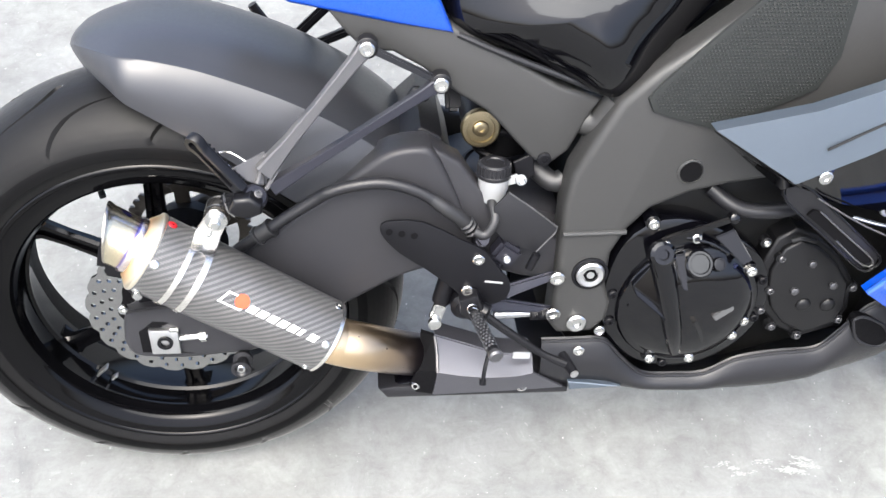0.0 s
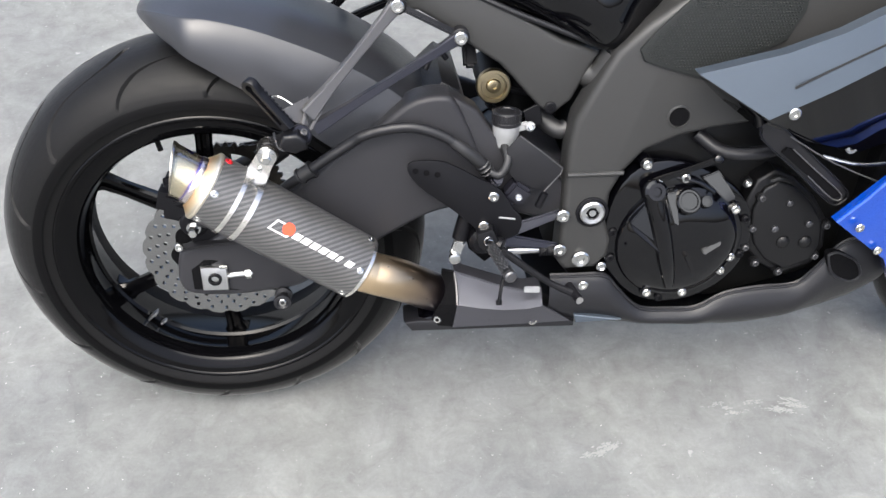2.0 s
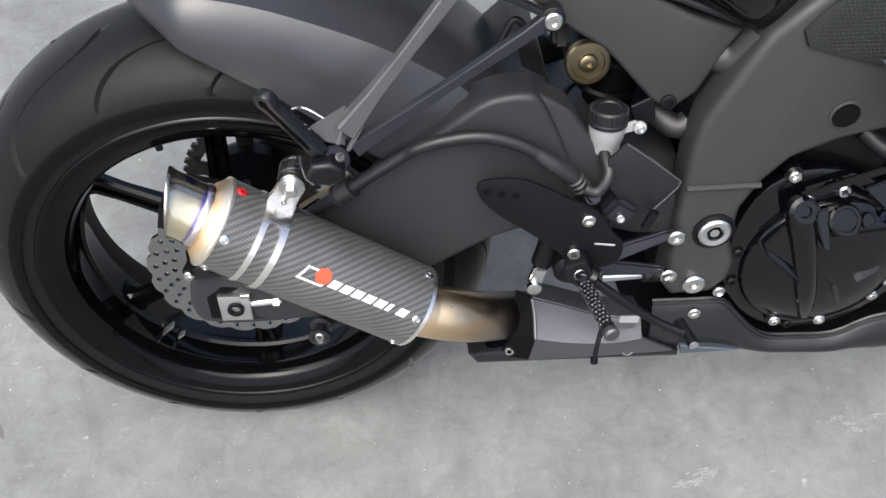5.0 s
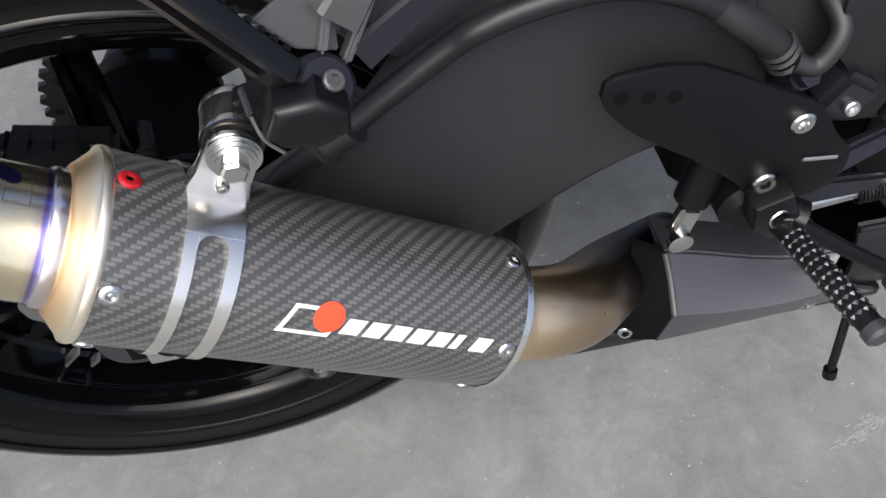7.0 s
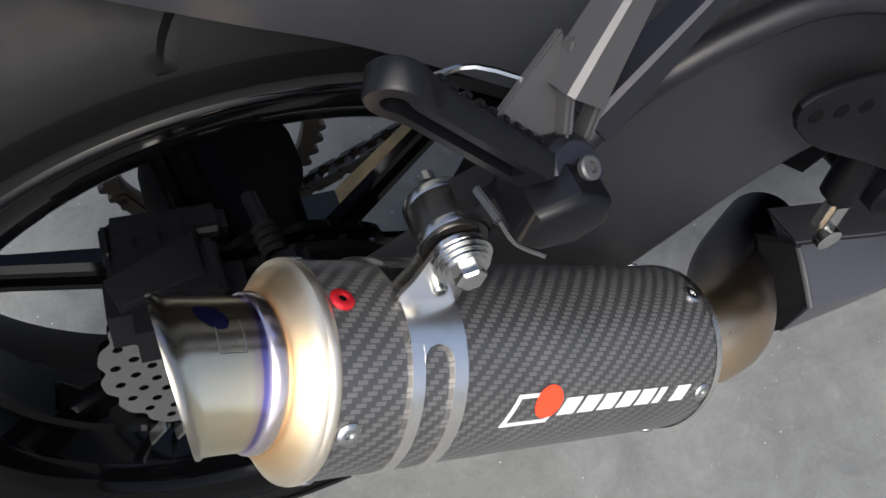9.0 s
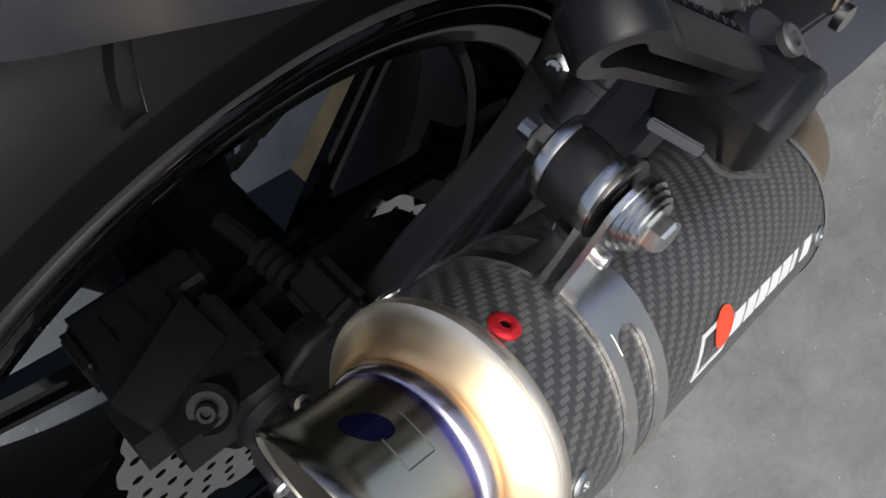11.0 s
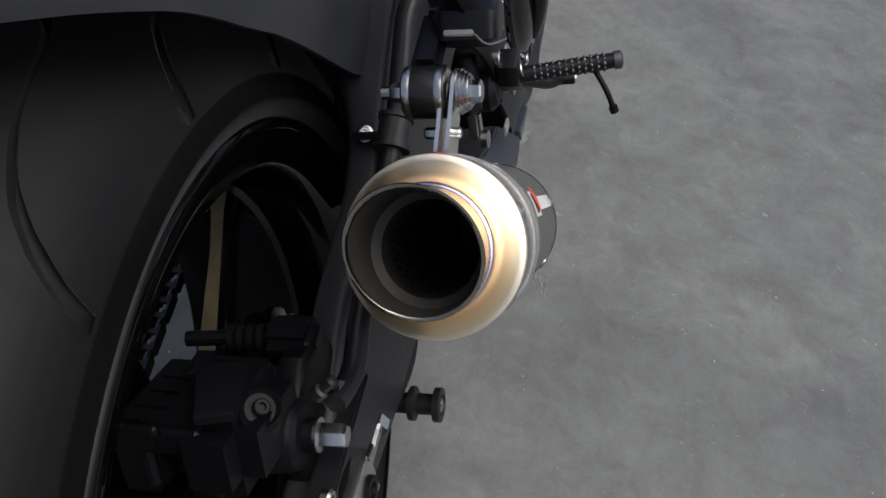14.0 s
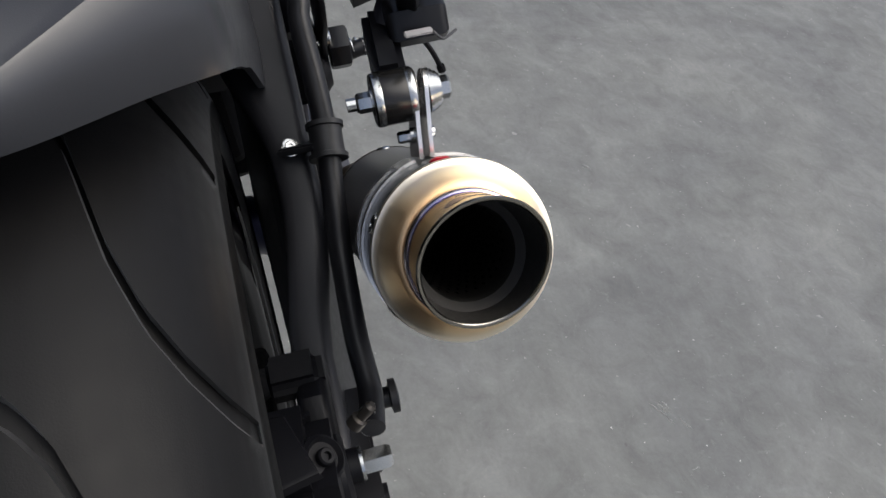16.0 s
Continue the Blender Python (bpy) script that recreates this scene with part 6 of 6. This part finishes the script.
# ---------- lower cowl and heat shield ----------
def make_lower():
    # belly pan: a curved skin from the upper edge in under the engine
    top = [(0.50, -0.004), (0.545, -0.004), (0.586, -0.006), (0.612, -0.034), (0.648, -0.068), (0.695, -0.073), (0.740, -0.071), (0.781, -0.047), (0.835, -0.037), (0.892, -0.032), (0.916, -0.008), (0.936, 0.022), (0.960, 0.045), (1.03, 0.06)]
    floor_line = [(0.50, -0.104), (0.56, -0.106), (0.64, -0.107), (0.72, -0.112), (0.80, -0.119), (0.85, -0.115), (0.90, -0.105), (0.95, -0.088), (1.0, -0.068), (1.04, -0.040)]
    bm = bmesh.new()
    line = catmull([(x, 0, z) for x, z in top], 4)
    loops = []
    for q in line:
        x, z = q.x, q.z
        a, b = next((p, q) for p, q in zip(floor_line, floor_line[1:]) if x <= q[0])
        bot = a[1] + (b[1] - a[1]) * (x - a[0]) / (b[0] - a[0])
        ring = []
        for k in range(9):
            f = k / 8
            zz = z + (bot - z) * f
            yy = -0.160 + 0.012 * math.sin(f * math.pi) * -1 + 0.020 * f**3
            ring.append((x, yy, zz))
        ring += [(x, -0.06, bot - 0.012), (x, 0.0, bot - 0.016), (x, 0.08, bot - 0.012), (x, 0.15, bot + 0.01), (x, 0.155, 0.0)]
        ring2 = [(a, b + 0.004, c + 0.003) for a, b, c in reversed(ring)]
        loops.append(ring + ring2)
    rings(bm, loops)
    belly = part("belly_pan", bm, SATIN_BLACK, bike, "satin black belly pan", 45)
    part("upper_lip", tube([(q.x, -0.161, q.z) for q in line], 0.0025, 8, 0), SATIN_BLACK, belly)
    slot = [(0.924, 0.029), (0.936, 0.034), (0.956, 0.027), (0.975, 0.014), (0.985, -0.010), (0.968, -0.019), (0.938, -0.003)]
    # the pan is closed here: a black insert paints the vent's shaded inside
    part("pan_vent_shade", prism(slot, -0.1738, -0.160, 0.001, 1, 3), DARK, belly, "dark oval vent slot")
    part("vent_rim", tube([(x, -0.1735, z) for x, z in slot + slot[:1]], 0.0022, 8, 5), SATIN_BLACK, belly)
    part("silver_flash", prism([(0.541, -0.069), (0.580, -0.075), (0.618, -0.081), (0.580, -0.083), (0.545, -0.084)], -0.172, -0.160, 0.001, 1), SILVER_BLUE, belly, "thin silver accent strip")
    screw("pan_screw", (0.551, -0.164, -0.018), (0, -1, 0), 0.008, 0.005, belly)
    # exhaust heat shield: a folded sheet that runs down into the pan
    top = [(0.355, -0.1525, 0.003), (0.375, -0.1525, -0.005), (0.393, -0.1525, -0.012), (0.426, -0.154, -0.0245), (0.450, -0.155, -0.031), (0.467, -0.156, -0.033), (0.490, -0.158, -0.031)]
    fold = [(0.358, -0.181, -0.037), (0.375, -0.182, -0.040), (0.393, -0.183, -0.043), (0.426, -0.183, -0.047), (0.450, -0.1825, -0.0475), (0.467, -0.182, -0.047), (0.488, -0.180, -0.044)]
    low = [(0.353, -0.172, -0.085), (0.374, -0.1715, -0.085), (0.393, -0.171, -0.085), (0.430, -0.170, -0.085), (0.456, -0.169, -0.085), (0.480, -0.168, -0.085), (0.536, -0.166, -0.084)]
    bm = bmesh.new()
    loops = []
    for t, f, l in zip(top, fold, low):
        t, f, l = Vector(t), Vector(f), Vector(l)
        face = t.lerp(f, 0.5) + Vector((0, 0.0035, 0.0025))
        row = [Vector((t.x, -0.118, t.z - 0.004)), Vector((t.x, t.y + 0.004, t.z)), t, t.lerp(face, 0.5) + Vector((0, 0.0008, 0)), face, face.lerp(f, 0.6), f.lerp(face, 0.08), f, f.lerp(l, 0.1), f.lerp(l, 0.5), l, Vector((l.x, -0.12, l.z))]
        loops.append(row + [q + Vector((0, 0.003, 0.001)) for q in reversed(row)])
    rings(bm, loops)
    sh = part("heat_shield", bm, SHIELD, bike, "satin grey folded exhaust heat shield", 30)
    part("rolled_edge", tube([top[0], (0.3575, -0.163, -0.014), fold[0]], 0.0024, 8, 5), STRUT, sh, "bright rolled edge")
    collar = bmesh.new()
    rings(collar, [[(0.355, -0.151, 0.002), (0.358, -0.179, -0.037), (0.353, -0.171, -0.084), (0.353, -0.165, -0.084), (0.357, -0.170, -0.037), (0.355, -0.145, 0.002)], [(0.337, -0.134, -0.004), (0.331, -0.166, -0.046), (0.318, -0.160, -0.088), (0.320, -0.154, -0.086), (0.332, -0.158, -0.044), (0.338, -0.128, -0.004)]])
    part("collar", collar, DARK, sh)
    part("lower_plate", prism([(0.278, -0.080), (0.300, -0.076), (0.35, -0.078), (0.36, -0.060), (0.49, -0.056), (0.545, -0.088), (0.545, -0.097), (0.40, -0.097), (0.290, -0.097)], -0.164, -0.115, 0.004, 2), SATIN_BLACK, sh)
    part("rear_lug", prism([(0.278, -0.081), (0.33, -0.070), (0.345, -0.085), (0.33, -0.098), (0.292, -0.098)], -0.160, -0.125, 0.006, 2), GLOSS_BLACK, sh)
    screw("shield_screw", (0.478, -0.165, -0.080), (0, -1, 0), 0.0075, 0.005, sh)
    screw("lug_screw", (0.330, -0.162, -0.075), (-0.2, -1, 0.2), 0.006, 0.005, sh)
    part("pale_tag", block((0.472, -0.170, -0.020), (0.024, 0.003, 0.011), (0, 3, 0), 0.001), WHITE_PLASTIC, sh, "small pale tag")
    return belly


make_lower()


# ---------- fairing ----------
def make_fairing():
    def panel(pts, thick, bevel=0.003):
        """A bent panel: (x, y, z) corners, given thickness inward."""
        bm = bmesh.new()
        f = bm.faces.new([bm.verts.new(q) for q in pts])
        bmesh.ops.triangulate(bm, faces=[f])
        r = bmesh.ops.extrude_face_region(bm, geom=list(bm.faces))
        bmesh.ops.translate(bm, verts=[v for v in r["geom"] if isinstance(v, bmesh.types.BMVert)], vec=(0, thick, 0))
        return bm

    silver = part("side_fairing", panel([(0.652, -0.215, 0.335), (0.748, -0.243, 0.371), (0.812, -0.250, 0.399), (0.851, -0.252, 0.421), (0.96, -0.256, 0.475), (1.02, -0.256, 0.46), (0.96, -0.262, 0.415), (0.812, -0.258, 0.327), (0.740, -0.250, 0.286)], 0.02), SILVER_BLUE, bike, "silver-blue painted side fairing blade", 20)
    part("groove", tube([(0.762, -0.2535, 0.330), (0.80, -0.2545, 0.352), (0.86, -0.2565, 0.385), (0.90, -0.2565, 0.405)], 0.0015, 6, 3), MATT_BLACK, silver)
    part("under_edge", panel([(0.652, -0.214, 0.332), (0.740, -0.249, 0.283), (0.742, -0.22, 0.262), (0.70, -0.19, 0.290)], 0.01), GLOSS_BLACK, silver)
    part("inner_panel", panel([(0.735, -0.235, 0.290), (0.812, -0.250, 0.327), (0.96, -0.255, 0.414), (1.08, -0.25, 0.44), (1.08, -0.22, 0.30), (0.90, -0.21, 0.22), (0.80, -0.205, 0.24), (0.756, -0.205, 0.262)], 0.01), GLOSS_BLACK, silver, "glossy black inner fairing")
    screw("fairing_screw", (0.771, -0.250, 0.295), (0, -1, 0), 0.008, 0.004, silver)
    stay = [(0.755, -0.205, 0.264), (0.775, -0.207, 0.261), (0.798, -0.208, 0.245), (0.850, -0.210, 0.202), (0.898, -0.211, 0.161), (0.895, -0.211, 0.144), (0.877, -0.210, 0.142), (0.820, -0.208, 0.190), (0.761, -0.203, 0.238)]
    part("strut_panel", panel(stay, 0.012), SATIN_BLACK, silver, "satin black fairing stay")
    part("stay_rim", tube([(x, y - 0.001, z) for x, y, z in stay + stay[:1]], 0.0016, 6, 3), PEG_ALLOY, silver)
    # black plate on the uncut stay paints the dark inside of its slot
    part("stay_slot_shade", panel([(0.789, -0.2112, 0.221), (0.795, -0.2112, 0.228), (0.803, -0.2114, 0.226), (0.888, -0.2134, 0.157), (0.887, -0.2134, 0.152), (0.879, -0.2132, 0.150)], 0.004), DARK, silver)
    # paler thin tube draws the highlight along the slot's edge
    part("slot_highlight", tube([(0.803, -0.2125, 0.227), (0.846, -0.2135, 0.192), (0.889, -0.2145, 0.157), (0.879, -0.2142, 0.149), (0.834, -0.2130, 0.186)], 0.0011, 6, 3), STRUT, silver)
    part("edge_strip", tube([(0.794, -0.213, 0.246), (0.865, -0.214, 0.206), (0.946, -0.214, 0.172)], 0.0012, 6, 3), STRUT, silver)
    blue = part("lower_fairing", panel([(0.872, -0.248, 0.132), (0.905, -0.252, 0.172), (0.945, -0.255, 0.218), (1.08, -0.255, 0.30), (1.20, -0.24, 0.30), (1.16, -0.20, 0.05), (1.03, -0.195, -0.02), (0.972, -0.232, 0.058)], 0.015), BLUE, bike, "glossy metallic blue lower fairing", 20)
    part("blue_edge", tube([(0.872, -0.249, 0.133), (0.905, -0.253, 0.173), (0.945, -0.256, 0.219), (1.08, -0.256, 0.301)], 0.004, 8, 3), BLUE, blue)
    screw("blue_screw", (0.905, -0.252, 0.125), (0, -1, 0), 0.0065, 0.004, blue)
    screw("blue_screw", (0.950, -0.241, 0.080), (0, -1, 0), 0.0065, 0.004, blue)
    # dark radiator and plumbing in the gap
    rad = part("radiator", prism([(0.96, -0.02), (1.08, 0.02), (1.10, 0.30), (0.98, 0.28)], -0.150, 0.15, 0.006, 2), DARK, bike, "dark radiator behind the fairing")
    part("fan_frame", prism([(0.90, 0.20), (0.97, 0.22), (0.98, 0.29), (0.90, 0.28)], -0.18, -0.15, 0.006, 2), ENGINE, rad)
    for q in ((0.875, -0.205, 0.245), (0.900, -0.205, 0.268), (0.888, -0.205, 0.225)):
        screw("clip_bolt", q, (0, -1, 0), 0.008, 0.006, rad, ALLOY)
    part("pipe", tube([(0.86, -0.19, 0.205), (0.92, -0.20, 0.195), (1.0, -0.19, 0.20)], 0.003, 10, 4), STEEL, rad)
    return silver


make_fairing()


def make_front_wheel():
    rim = part("front_wheel", rim_bm(0.232, 0.05, 64), RIM_BLACK, bike, "black front wheel")
    part("tyre", tyre_bm(0.300, 0.062, 0.226, 120, False), RUBBER, rim)
    for k in range(6):
        part("spoke", spoke_bm(radians(20 + 60 * k), 0.03, 0.196), RIM_BLACK, rim)
    part("hub", lathe([(-0.05, 0.02), (-0.05, 0.04), (0.05, 0.04), (0.05, 0.02)], (0, 0, 0), (0, 1, 0), 24), RIM_BLACK, rim)
    rim.matrix_basis = pose(1.415, 0, -0.015)
    fork = part("fork", tube([(1.42, -0.10, -0.015), (1.22, -0.10, 0.50)], 0.027, 16, 0), STEEL, bike, "front fork leg")
    part("far_leg", tube([(1.42, 0.10, -0.015), (1.22, 0.10, 0.50)], 0.027, 16, 0), STEEL, fork)
    return rim


make_front_wheel()


def make_tank():
    """Tank and headstock that close the bike above the view."""
    tank = part("fuel_tank", prism([(0.56, 0.50), (0.70, 0.50), (1.05, 0.52), (1.12, 0.62), (0.95, 0.72), (0.70, 0.68), (0.58, 0.58)], -0.14, 0.14, 0.05, 5), GLOSS_BLACK, bike, "glossy black fuel tank")
    part("side_stand", tube([(0.55, 0.12, 0.0), (0.56, 0.25, -0.15), (0.565, 0.318, -0.235)], 0.011, 10, 3), MATT_BLACK, bike, "black side stand")
    return tank


make_tank()
